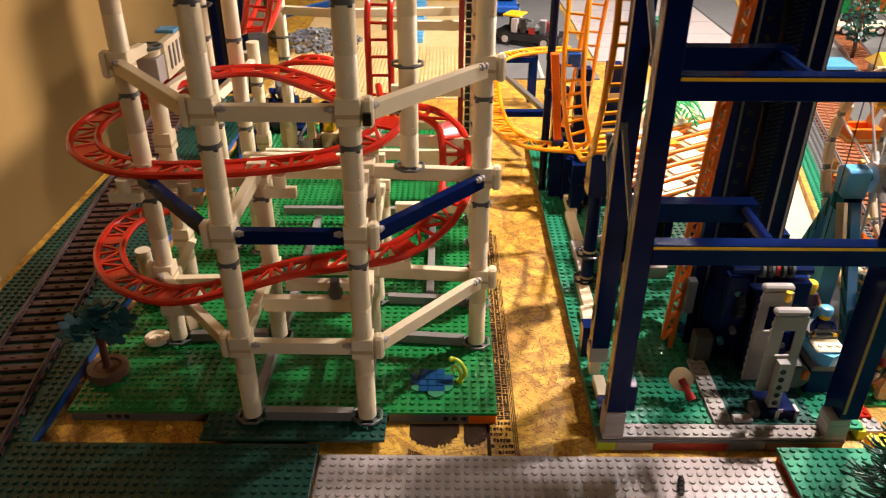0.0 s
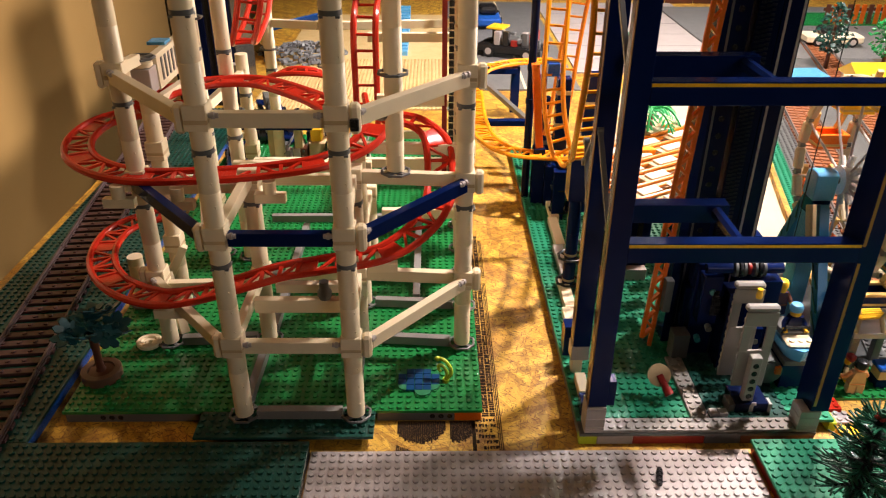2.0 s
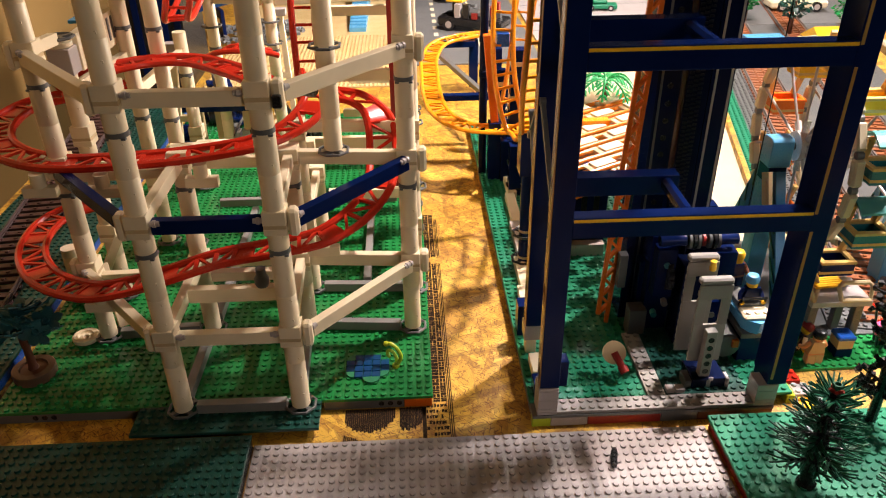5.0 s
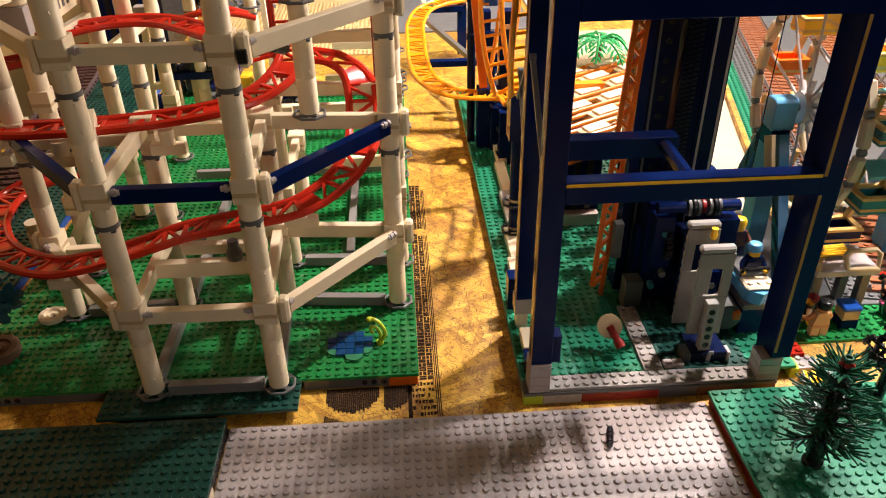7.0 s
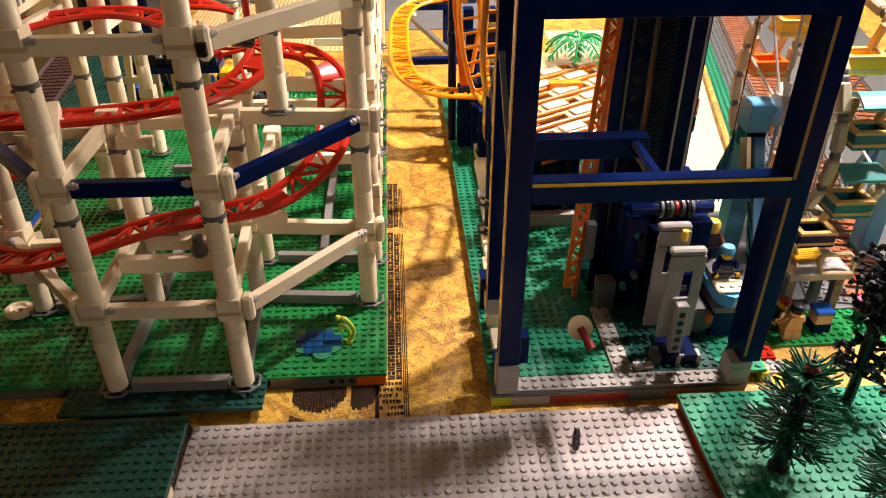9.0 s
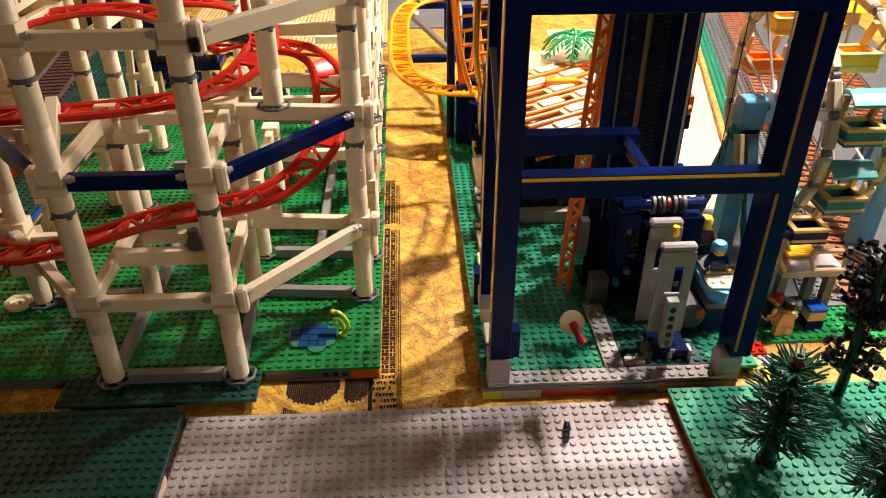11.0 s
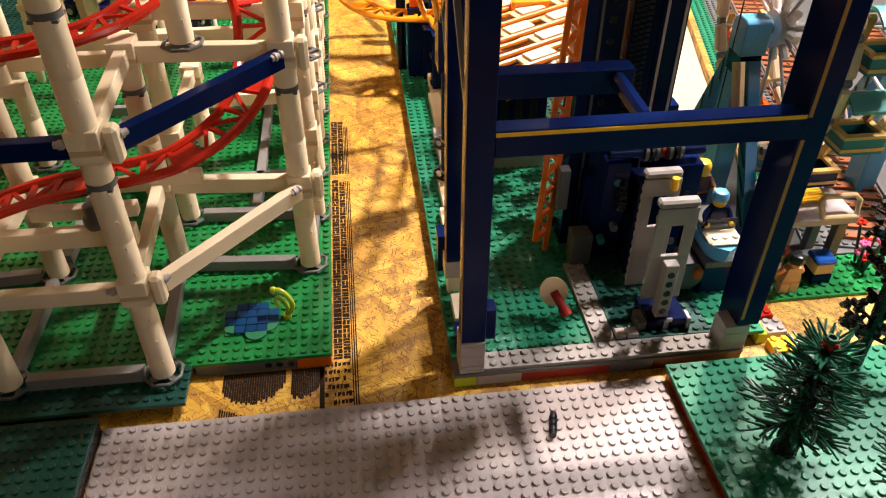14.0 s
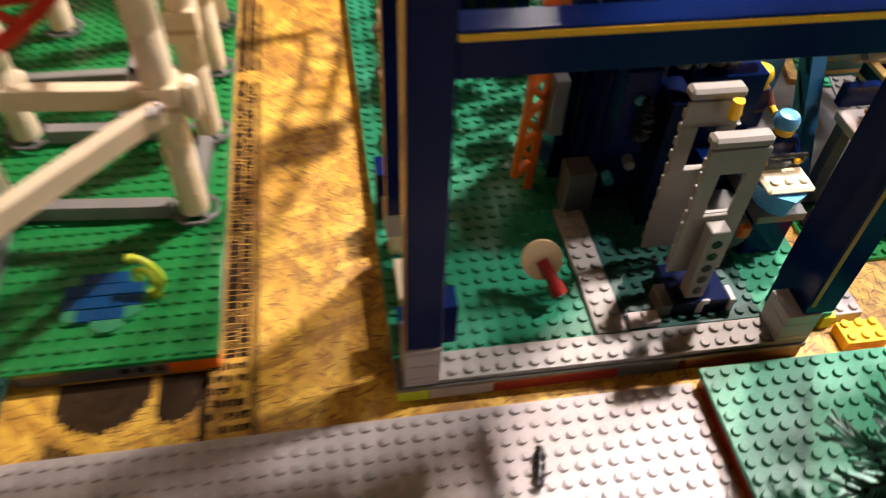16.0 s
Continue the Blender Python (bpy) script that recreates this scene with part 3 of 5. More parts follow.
part("orange_post", bm, ORANGE, tower, "tall orange lattice post")

# ---- stencilled print on the board ----
ZT = -1.6
rng = random.Random(4)


def ink(name, label, shapes):
    root = thing(name, label, "printed mark", kind="structure")
    for x0, y0, x1, y1 in shapes:
        part("ink_bar", box(bmesh.new(), x0, y0, ZT, x1, y1, ZT + 0.12, 0), INK, root, smooth=False)
    return root


marks = []
for xa, xb in ((152.4, 158.6), (159.4, 164.6)):
    y = 46.0
    while y < 405:
        w = rng.uniform(1.6, 5.0)
        if not 283 < y < 296:
            c = rng.random()
            if c < 0.7:
                marks.append((xa, y, xb, y + w))
            else:
                marks += [(xa, y, xa + 2.4, y + w), (xa + 3.2, y, xb, y + w)]
        y += w + rng.uniform(0.35, 0.9)
for x, w in ((165.4, 0.8), (166.9, 1.0), (168.6, 0.9)):
    marks += [(x, -20, x + w, 284), (x, 297, x + w, 392)]
# rows of larger lettering at the front, as plain bars
for k in range(9):
    y, x = -18 + k * 7.1, 145.8
    while x < 163:
        w = rng.uniform(1.0, 2.4)
        if rng.random() < 0.86:
            marks.append((x, y + rng.uniform(0, 0.6), x + w, y + rng.uniform(3.6, 4.8)))
            if rng.random() < 0.5:
                marks.append((x + w, y + rng.choice((0.4, 1.8, 3.0)), x + w + 0.8, y + 4.0))
        x += w + rng.uniform(0.7, 1.3)
ink("board_print", "dark stamped bars printed on the strand board", marks)
shapes = []
for k in range(26):
    x = 74 + k * 1.7
    h = 26 * math.sqrt(max(0.0, 1 - ((k - 12) / 14) ** 2)) + rng.uniform(-2, 2)
    shapes.append((x, 37 - h, x + 1.58, 40))
for k in range(18):
    x = 122 + k * 1.3
    h = 25 * math.sqrt(max(0.0, 1 - ((k - 5) / 12.5) ** 2)) + rng.uniform(-2, 2)
    if h > 2:
        shapes.append((x, 37 - h, x + 1.22, 40))
for k in range(20):
    shapes.append((74 + k * 1.6, -14, 75.2 + k * 1.6, 8 - 0.75 * k + rng.uniform(-1, 1)))
shapes.append((142, -20, 145.5, 40))
ink("board_emblem", "dark round stamped emblem on the strand board", shapes)

# ---- railway by the wall ----
plate("green_plate", "long dark green studded plate carrying the railway", -392, 1.3, -246, 905.3, ZG, 3.2, DKGREEN, lambda x, y: abs(x + 294 + 0.112 * y) < 34)
part("plate_support", box(bmesh.new(), -391, -383, ZT, -247, 905, ZG - 3.3, 0), BLUE, None, "blue bricks under the railway plate", kind="structure")
# black here paints in the dark gap along the grey plate
part("plate_support", box(bmesh.new(), -246, -383, ZT, -1.2, -1, ZG - 3.3, 0), BLACK, None, "bricks under the green plate, black for the gap's shade", kind="structure")
part("plate_support", box(bmesh.new(), 387, -382, ZT, 768, -1, ZG - 3.3, 0), DKRED, None, "dark red bricks under the green plate", kind="structure")
RAILTIE = plastic("dark_brown_plastic", (0.07, 0.03, 0.028), 0.4)
RAILGREY = plastic("worn_rail_plastic", (0.13, 0.11, 0.1), 0.35)


def railway(name, label, start, angle, length, tie_mat, rail_mat, z, half=31.0, gauge=27.0, pitch=16.0):
    root = thing(name, label, "toy railway", at=(*start, z), rz=angle)
    bm = box(bmesh.new(), -half, 0, 0, half, 9.0, 3.4, 0.3)
    for sx in (-24, -8, 8, 24):
        turned(bm, sx, 4.5, [(2.45, 3.4), (2.45, 4.6), (2.2, 4.9)], 8)
    first = part("sleeper", bm, tie_mat, root)
    for k in range(1, int(length / pitch)):
        twin(first, root, Matrix.Translation((0, k * pitch * MM, 0)))
    for s in (-1, 1):
        k = 0
        while k * 128 < length:
            bm = bmesh.new()
            y0, y1 = k * 128 + 0.4, min(length, k * 128 + 127.6)
            box(bm, s * gauge - 2.6, y0, 3.4, s * gauge + 2.6, y1, 5.2, 0.2)
            box(bm, s * gauge - 1.2, y0, 5.2, s * gauge + 1.2, y1, 8.2, 0.3)
            part("rail", bm, rail_mat, root)
            k += 1
    return root


railway("railway_track", "dark brown sleepers under dusty grey toy rails", (-261.5, -290), 6.4, 1250, RAILTIE, plastic("dark_rail_plastic", (0.085, 0.055, 0.055), 0.35), ZG)

# ---- garden things on the coaster base ----
pot = thing("leafy_tree", "small dark teal leafed toy tree in a round brown planter", "toy tree", at=(-214, 92, ZG))
bm = bmesh.new()
turned(bm, 0, 0, [(19, 0), (19, 8.5), (18.4, 9.2), (12.5, 9.2), (12.5, 3)], 28)
part("planter", bm, plastic("dull_brown_plastic", (0.14, 0.075, 0.045), 0.4), pot, "brown round planter ring")
bm = bmesh.new()
turned(bm, 0, 0, [(12.4, 3), (12.0, 7.5), (5, 8.4), (3.8, 12), (3.4, 30), (4.2, 38), (3.2, 60)], 14)
part("trunk", bm, BROWN, pot, "dark brown trunk")
TEALLEAF = plastic("dark_teal_leaf", (0.014, 0.085, 0.1), 0.3)
for k in range(15):
    a = 2.4 * k
    zc = 50 + 5.2 * (k % 4) + (4 if k > 7 else 0)
    rad = 22 if k < 10 else 7
    cx, cy = rad * math.cos(a), rad * math.sin(a)
    bm = bmesh.new()
    turned(bm, 0, 0, [(3.2, 0), (3.2, 4.4), (2.3, 4.4), (2.3, 2)], 10)
    for q in range(6):
        b = a + q * math.pi / 3 + 0.2
        m = Matrix.Rotation(b, 4, "Z") @ Matrix.Rotation(radians(rng.uniform(-18, 10)), 4, "Y")
        vs = [bm.verts.new(m @ Vector(v)) for v in ((1, -1.5, 0.6), (6, -4.8, 0.6), (12, -3.8, 0.9), (15, 0, 1.4), (12, 3.8, 0.9), (6, 4.8, 0.6), (1, 1.5, 0.6))]
        low = [bm.verts.new(v.co - Vector((0, 0, 1.4))) for v in vs]
        bm.faces.new(vs)
        bm.faces.new(low[::-1])
        for i in range(7):
            j = (i + 1) % 7
            bm.faces.new((vs[i], low[i], low[j], vs[j]))
    bmesh.ops.transform(bm, matrix=Matrix.Translation((cx, cy, zc)) @ Matrix.Rotation(radians(rng.uniform(-35, 35)), 4, "X") @ Matrix.Rotation(radians(rng.uniform(-35, 35)), 4, "Y"), verts=bm.verts[:])
    part("leaf", bm, TEALLEAF, pot)

TGREEN = plastic("clear_green_plastic", (0.05, 0.3, 0.14), 0.12, 0.0, 0.4)
pond = thing("pond", "clear blue plates laid as a small pond", "pond", at=(93, 82, ZG))
for i in range(5):
    for j in range(4):
        if (i, j) not in ((0, 3), (4, 3), (4, 0), (0, 0)):
            x, y = -20 + 8 * i, -16 + 8 * j
            part("water_tile", box(bmesh.new(), x + 0.2, y + 0.2, 0.1, x + 7.8, y + 7.8, 3.0 + 0.15 * ((i * 3 + j) % 3), 0.35), TBLUE, pond)
for x, y, a in ((-12, -8, 180), (-12, 8, 90), (4, -16, 180), (12, -8, 270), (4, -16, 270)):
    bm = bmesh.new()
    pts = [(0, 0)] + [(8 * math.cos(radians(t)), 8 * math.sin(radians(t))) for t in range(0, 91, 15)]
    top = [bm.verts.new((px, py, 3.0)) for px, py in pts]
    bot = [bm.verts.new((px, py, 0.2)) for px, py in pts]
    bm.faces.new(top)
    bm.faces.new(bot[::-1])
    for i in range(len(pts)):
        j = (i + 1) % len(pts)
        bm.faces.new((top[i], bot[i], bot[j], top[j]))
    bmesh.ops.transform(bm, matrix=pose(x, y, 0, 0, 0, a), verts=bm.verts[:])
    part("rim_tile", bm, TGREEN, pond, "clear green quarter round tile")
vine = thing("lime_vine", "bright lime curled plastic vine by the pond", "plant", at=(119, 82, ZG))
bm = bmesh.new()
turned(bm, 0, 0, [(3.4, 0), (3.4, 3)], 12)
tube(bm, smooth_path([(0, 0, 2), (1, 1, 9), (-2, 2, 16), (-6, 2, 18), (-7, 2, 14), (-5, 1, 11)], 5), 1.7)
tube(bm, smooth_path([(0, 0, 3), (4, -1, 8), (5, 0, 14), (1, 2, 21), (-4, 4, 24), (-7, 5, 23)], 5), 1.9)
bmesh.ops.create_icosphere(bm, subdivisions=2, radius=2.8, matrix=Matrix.Translation((-8, 5, 23.5)))
part("stem", bm, LIME, vine)
hoop = thing("white_hoop", "off-white plastic hoop lying at a pillar foot", "toy wheel", at=(-184, 141, ZG + 2))
bm = bmesh.new()
turned(bm, 0, 0, [(11, 0), (12.5, 1.5), (12.5, 5), (11, 6), (7.4, 6), (6.8, 3.5), (3.2, 3.5), (3.0, 0)], 28)
part("hoop", bm, WHITE, hoop)

# ---- more of the white coaster ----
bm = bmesh.new()
turned(bm, 12, 66, [(5.0, 117), (6.4, 120), (6.4, 124), (4.2, 128), (4.2, 134)], 18)
part("cone", bm, DKGREY, coaster, "dark grey cone under the track")
part("strut", box(bmesh.new(), -50, 62, 104, 36, 70, 117, 0.4), WHITE, coaster)
part("strut", box(bmesh.new(), -34, 82, 112, 34, 90, 121, 0.4), WHITE, coaster)
for x, y, z in ((-172, 118, 190), (-120, 118, 188), (-140, 100, 84), (60, 110, 128), (-40, 128, 190)):
    bm = bmesh.new()
    turned(bm, x, y, [(6, z), (6, z + 12)], 16)
    box(bm, x - 14, y - 4, z - 9, x + 14, y + 4, z, 0.3)
    part("track_support", bm, WHITE, coaster)
bm = bmesh.new()
bar(bm, (-150, 152, 20), (-166, 176, 78), 9, 9)
part("brace", bm, WHITE, coaster)
bm = bmesh.new()
bar(bm, (-190, 205, 30), (-158, 212, 90), 9, 9)
part("brace", bm, WHITE, coaster)
bm = bmesh.new()
bar(bm, (-76, 48, 180), (-100, 140, 212), 9, 11)
part("brace", bm, WHITE, coaster)
for x0, y0, x1, y1, z in ((44, 330, 120, 338, 205), (-110, 268, 40, 276, 150), (-60, 240, 30, 250, 30), (-120, 400, 120, 408, 100), (20, 520, 130, 528, 230)):
    part("strut", box(bmesh.new(), x0, y0, z, x1, y1, z + 12, 0.4), WHITE, coaster)
for x0, y0, x1, y1 in ((-110, 268, 120, 276), (-110, 420, 120, 428), (-64, 164, -56, 400), (84, 222, 92, 420), (-20, 560, 120, 568)):
    part("sill_brick", box(bmesh.new(), x0, y0, ZG + 1.4, x1, y1, ZG + 11, 0.3), MIDGREY, coaster)
part("black_box", box(bmesh.new(), 47.5, 20.5, 287, 54, 25, 296, 0.8), BLACK, coaster, "black motor block on the joint")
bm = bmesh.new()
cyl(bm, (57, 78, 282), (66, 96, 274), 5, 16)
cyl(bm, (60, 85, 280.5), (61, 87, 279.6), 5.5, 16)
part("motor", bm, BLACK, coaster, "black round motor")
# white panel piece and blue roof by the top pillar
part("post_head", box(bmesh.new(), -178, 206, 256.3, -158, 226, 280, 0.5), GREY, coaster, "grey block on the pillar")
bm = bmesh.new()
turned(bm, -168, 216, [(9, 280.2), (10.5, 281.5), (10.5, 285), (9, 286.4), (5.6, 286.4), (5.2, 282)], 26)
part("head_ring", bm, WHITE, coaster)
ring_part(-168, 216, 287, coaster)
for x, y, z in ((-152, 330, 196), (-118, 322, 200), (-152, 330, 300), (-168, 216, 172), (-44, 580, 210), (-128, 600, 200), (-44, 580, 180)):
    ring_part(x, y, z, coaster)
bm = bmesh.new()
box(bm, -166, 230, 254, -158, 332, 288, 0.4)
part("panel", bm, WHITE, coaster, "white slotted panel")
for k in range(8):
    part("slot", box(bmesh.new(), -157.9, 240 + k * 11, 261, -157.3, 244.5 + k * 11, 283, 0), DKGREY, coaster, "dark slot")
part("roof_tile", box(bmesh.new(), -178, 266, 288.3, -160, 284, 291.4, 0.4), AZURE, coaster, "azure tile")
part("beam", box(bmesh.new(), -176, 240, 250, -168, 380, 276, 0.4), NAVY, coaster, "dark blue beam")
bm = bmesh.new()
bar(bm, (-164, 154, 296), (-168, 206, 290), 8, 10)
part("brace", bm, WHITE, coaster)
# steep lift with black chain
for x in (118, 134):
    part("lift_rail", box(bmesh.new(), x, 392, 40, x + 6, 400, 460, 0.4), DKRED, coaster, "dark red lift rail")
chain = bmesh.new()
for k in range(48):
    box(chain, 126, 389, 44 + k * 8.6, 132, 394, 50.5 + k * 8.6, 0.4)
part("chain", chain, BLACK, coaster, "black lift chain", kind="stuff")
for y in (260, 300, 420, 500, 560, 660):
    ring_part(143, y, 60 + (y % 90), coaster)
for x, y in ((140, 280), (140, 405), (140, 535), (140, 680)):
    column(x, y, ZB, 250, J[:1])
    strut((x, y, 95), (x - 100, y, 95), WHITE, 8, 11, False)

# ---- more of the tower ----
bm = bmesh.new()
box(bm, 240, 30.5, ZG, 256, 46, 27, 0.4)
part("side_block", bm, NAVY, tower)
cap = bmesh.new()
turned(cap, 244, 19, [(3.9, ZG), (3.9, ZG + 3), (2.45, ZG + 3), (2.45, ZG + 4.6)], 16)
part("round_plate", cap, LIME, tower, "lime round plate at the corner")
part("post_step", box(bmesh.new(), 257.3, 12, 40, 264, 24, 66, 0.4), NAVY, tower)
# sticker line plus the board's reflection, both painted gold
part("stripe", box(bmesh.new(), 240.6, 92.6, 46, 241, 96, 480, 0), GOLD, tower, "gold stripe and painted board reflection on the side post")
for x0, y0, z0, x1, y1, z1, mat, lab in ((240, 92, 28, 257, 108, 43.8, GREY, "grey foot brick"), (242, 94, ZG, 252, 106, 27.8, WHITE, "white foot plate"), (238, 122, ZG, 250, 138, 46, NAVY, "dark blue brick"), (243, 56, ZG, 253, 84, 20, WHITE, "white plate")):
    part("side_brick", box(bmesh.new(), x0, y0, z0, x1, y1, z1, 0.35), mat, tower, lab)
for x, y, top in ((263, 252, 128), (281, 442, 88), (283, 552, 70), (284, 640, 66)):
    bm = bmesh.new()
    turned(bm, x, y, [(7.0, ZG + 3), (7.0, 44), (6.6, 44.4), (7.0, 45), (7.0, 84), (6.6, 84.4), (7.0, 85), (7.0, max(top, 86))] if top > 90 else [(7.0, ZG + 3), (7.0, 44), (6.6, 44.4), (7.0, 45), (7.0, top)], 22)
    col = part("side_pillar", bm, NAVY, tower, "dark blue round pillar")
    for z in (21, 54):
        pts = [(x + 14 * math.cos(math.pi / 8 + k * math.pi / 4), y + 14 * math.sin(math.pi / 8 + k * math.pi / 4), z) for k in range(8)]
        bm = loop_ring(pts, 1.6)
        for k in (0, 2, 4, 6):
            bar(bm, (x, y, z - 0.8), (Vector(pts[k]) + Vector(pts[(k + 1) % 8])) / 2, 3.4, 2, 0)
        part("bar_ring", bm, BLACK, col, "black octagonal bar ring")
        bm = bmesh.new()
        turned(bm, x, y, [(7.4, z + 2.2), (7.4, z + 5)], 20)
        part("tan_band", bm, TAN, col, "tan round plate")
part("loop_block", box(bmesh.new(), 252, 238, 128.4, 276, 262, 176, 0.5), NAVY, tower, "dark blue block under the yellow loop")
part("loop_band", box(bmesh.new(), 252.4, 238.4, 176.2, 275.6, 261.6, 179.2, 0.3), TAN, tower, "tan plate")
part("loop_cap", box(bmesh.new(), 254, 240, 179.4, 276, 262, 188, 0.5), YELLOW, tower, "yellow brick on the block")
for y0, y1, x0, mat in ((140, 198, 248, WHITE), (198.4, 262, 252, WHITE), (262.4, 342, 258, GREY), (342.4, 420, 262, WHITE), (420.4, 500, 266, WHITE), (500.4, 560, 268, GREY), (560.4, 640, 270, WHITE)):
    part("floor_plate", box(bmesh.new(), x0, y0, ZG, x0 + 12, y1, ZG + 9.4, 0.35), mat, tower, "white brick on the green base" if mat is WHITE else "grey brick")
for p, q in (((244, 27, 205), (244, 91, 262)), ((244, 27, 330), (244, 91, 388)), ((244, 109, 190), (244, 140, 235)), ((244, 109, 250), (244, 140, 215))):
    bm = bmesh.new()
    bar(bm, p, q, 4, 4)
    cyl(bm, (p[0] - 2.4, p[1], p[2]), (p[0] + 2.4, p[1], p[2]), 3.4, 12)
    cyl(bm, (q[0] - 2.4, q[1], q[2]), (q[0] + 2.4, q[1], q[2]), 3.4, 12)
    part("side_brace", bm, DKGREY, tower, "grey thin brace")
# lift drive
for x0, x1, y0, y1, z0, z1, lab in ((373.5, 400, 66, 74, 30, 130, "light grey drive column"), (377, 405.5, 43, 51, 36, 121, "light grey drive column with slot")):
    bm = bmesh.new()
    box(bm, x0, y0, z1 - 6, x1, y1, z1, 1.6)
    box(bm, x0, y0, z0, x1, y0 + 2, z1 - 46, 0.3)
    box(bm, x0, y0, z1 - 20, x1, y0 + 2, z1 - 6, 0.3)
    box(bm, x0, y0, z1 - 46, x0 + 8, y0 + 2, z1 - 20, 0.2)
    box(bm, x1 - 8, y0, z1 - 46, x1, y0 + 2, z1 - 20, 0.2)
    for k in range(11):
        zz = z0 + 3 + k * 8
        if zz < z1 - 10:
            box(bm, x0 + 1, y0 + 2, zz, x0 + 3.0, y1 - 2.4, zz + 4.5, 0.2)
            box(bm, x1 - 3.0, y0 + 2, zz, x1 - 1, y1 - 2.4, zz + 4.5, 0.2)
    box(bm, x0 + 3, y1 - 2, z0, x1 - 3, y1, z1 - 50, 0.2)
    part("drive_column", bm, SHADEGREY, tower, lab)
bm = bmesh.new()
box(bm, 386, 33, 26, 395.5, 41, 74, 0.5)
part("hole_beam", bm, SHADEGREY, tower, "light grey beam with pin holes")
for k in range(5):
    bm = bmesh.new()
    cyl(bm, (390.7, 32.8, 32 + 8.4 * k), (390.7, 33.4, 32 + 8.4 * k), 2.7, 14)
    part("pin_hole", bm, BLACK, tower, "dark pin hole")
# the base takes the darkened navy too, painting in the tower's inner shade
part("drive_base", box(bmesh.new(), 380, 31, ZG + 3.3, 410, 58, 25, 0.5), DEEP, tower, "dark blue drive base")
part("drive_plate", box(bmesh.new(), 374, 31, ZG + 3.3, 379.7, 46, 24, 0.3), DKGREY, tower)
part("drive_plate", box(bmesh.new(), 410.3, 30, ZG + 3.3, 413, 40, 25, 0.3), GREY, tower)
part("drive_plate", box(bmesh.new(), 394, 29.5, 24, 398, 31, 27, 0.2), GREY, tower)
for x0, x1 in ((357, 364), (365, 373)):
    part("path_tile", box(bmesh.new(), x0, 26, ZG + 3.3, x1, 34, ZG + 7, 0.3), GREY, tower)
part("corner_brick", box(bmesh.new(), 345, 113, ZG, 361, 129, 42, 0.4), DKGREY, tower)
bm = bmesh.new()
turned(bm, 391, 58, [(2.6, 121), (3.0, 124), (2.2, 127.5), (2.6, 130)], 14)
part("yellow_cap", bm, YELLOW, tower, "yellow cone")
bm = bmesh.new()
cyl(bm, (424, 70, 30), (424, 92, 30), 13, 24)
cyl(bm, (424, 69, 30), (424, 70, 30), 11, 24)
part("drum", bm, DKGREY, tower, "grey round drum")
dc, dn = Vector((317, 62, 34)), Vector((-0.12, -0.85, 0.5)).normalized()
bm = cyl(bmesh.new(), dc, dc + dn * 3, 10.6, 30)
part("wheel_disc", bm, TAN, tower, "pale tan wheel disc")
bm = bmesh.new()
cyl(bm, dc + dn * 2, dc + Vector((5, -11, -7)), 3.4, 14)
cyl(bm, dc + Vector((5, -11, -7)), dc + Vector((7.5, -16, -11)), 4.2, 14)
part("red_axle", bm, DKRED, tower, "dark red axle")
part("stripe_plate", box(bmesh.new(), 393, 30.6, ZG + 5, 396.5, 30.95, 24, 0), GREY, tower, "light grey stripe on the base")
for x, y, z, mat, lab in ((371, 106, 96, TEAL, "teal pin"), (371.5, 100, 58, DKGREY, "dark grey pin"), (366, 108, 40, TEAL, "teal pin"), (392, 94.6, 88, DKGREY, "dark grey pin"), (410, 82.6, 56, DKGREY, "dark grey pin")):
    part("pin", cyl(bmesh.new(), (x, y, z), (x + 1, y + 7, z), 3.0, 12), mat, tower, lab)
for x0, x1 in ((361, 385), (411, 432)):
    part("axle_sleeve", cyl(bmesh.new(), (x0, 108, 122), (x1, 108, 122), 5.2, 18), NAVY, tower, "dark blue sleeve on the axle")
# low wall with its grey sill behind the green floor
part("back_sill", box(bmesh.new(), 300, 268, ZG, 358, 280, 26, 0.4), GREY, tower, "light grey sill")
part("back_wall", box(bmesh.new(), 296, 281, ZG, 360, 292, 120, 0.4), NAVY, tower)
for k in range(4):
    part("back_rib", box(bmesh.new(), 302 + 14 * k, 278, 26.3, 308 + 14 * k, 280.8, 104, 0.3), BLACK, tower)
for z in (40, 66):
    pts = [(286 + 12 * math.cos(math.pi / 8 + k * math.pi / 4), 262 + 12 * math.sin(math.pi / 8 + k * math.pi / 4), z) for k in range(8)]
    part("bar_ring", loop_ring(pts, 1.5), GREY, tower, "grey octagonal bar ring")
bm = bmesh.new()
turned(bm, 286, 262, [(8, ZG + 8), (8, 96)], 20)
part("inner_pillar", bm, NAVY, tower)
part("inner_foot", box(bmesh.new(), 280, 252, ZG, 294, 270, ZG + 8, 0.3), WHITE, tower, "white foot plate")
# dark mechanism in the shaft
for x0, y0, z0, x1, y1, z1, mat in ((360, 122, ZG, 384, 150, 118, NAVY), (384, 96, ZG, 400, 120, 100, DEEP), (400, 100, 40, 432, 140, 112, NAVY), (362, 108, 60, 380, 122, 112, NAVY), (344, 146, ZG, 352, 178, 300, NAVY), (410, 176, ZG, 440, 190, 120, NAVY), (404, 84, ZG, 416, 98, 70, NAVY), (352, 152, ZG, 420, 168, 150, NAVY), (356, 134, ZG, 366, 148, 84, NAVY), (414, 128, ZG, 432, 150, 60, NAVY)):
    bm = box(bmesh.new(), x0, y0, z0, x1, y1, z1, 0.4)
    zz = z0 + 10
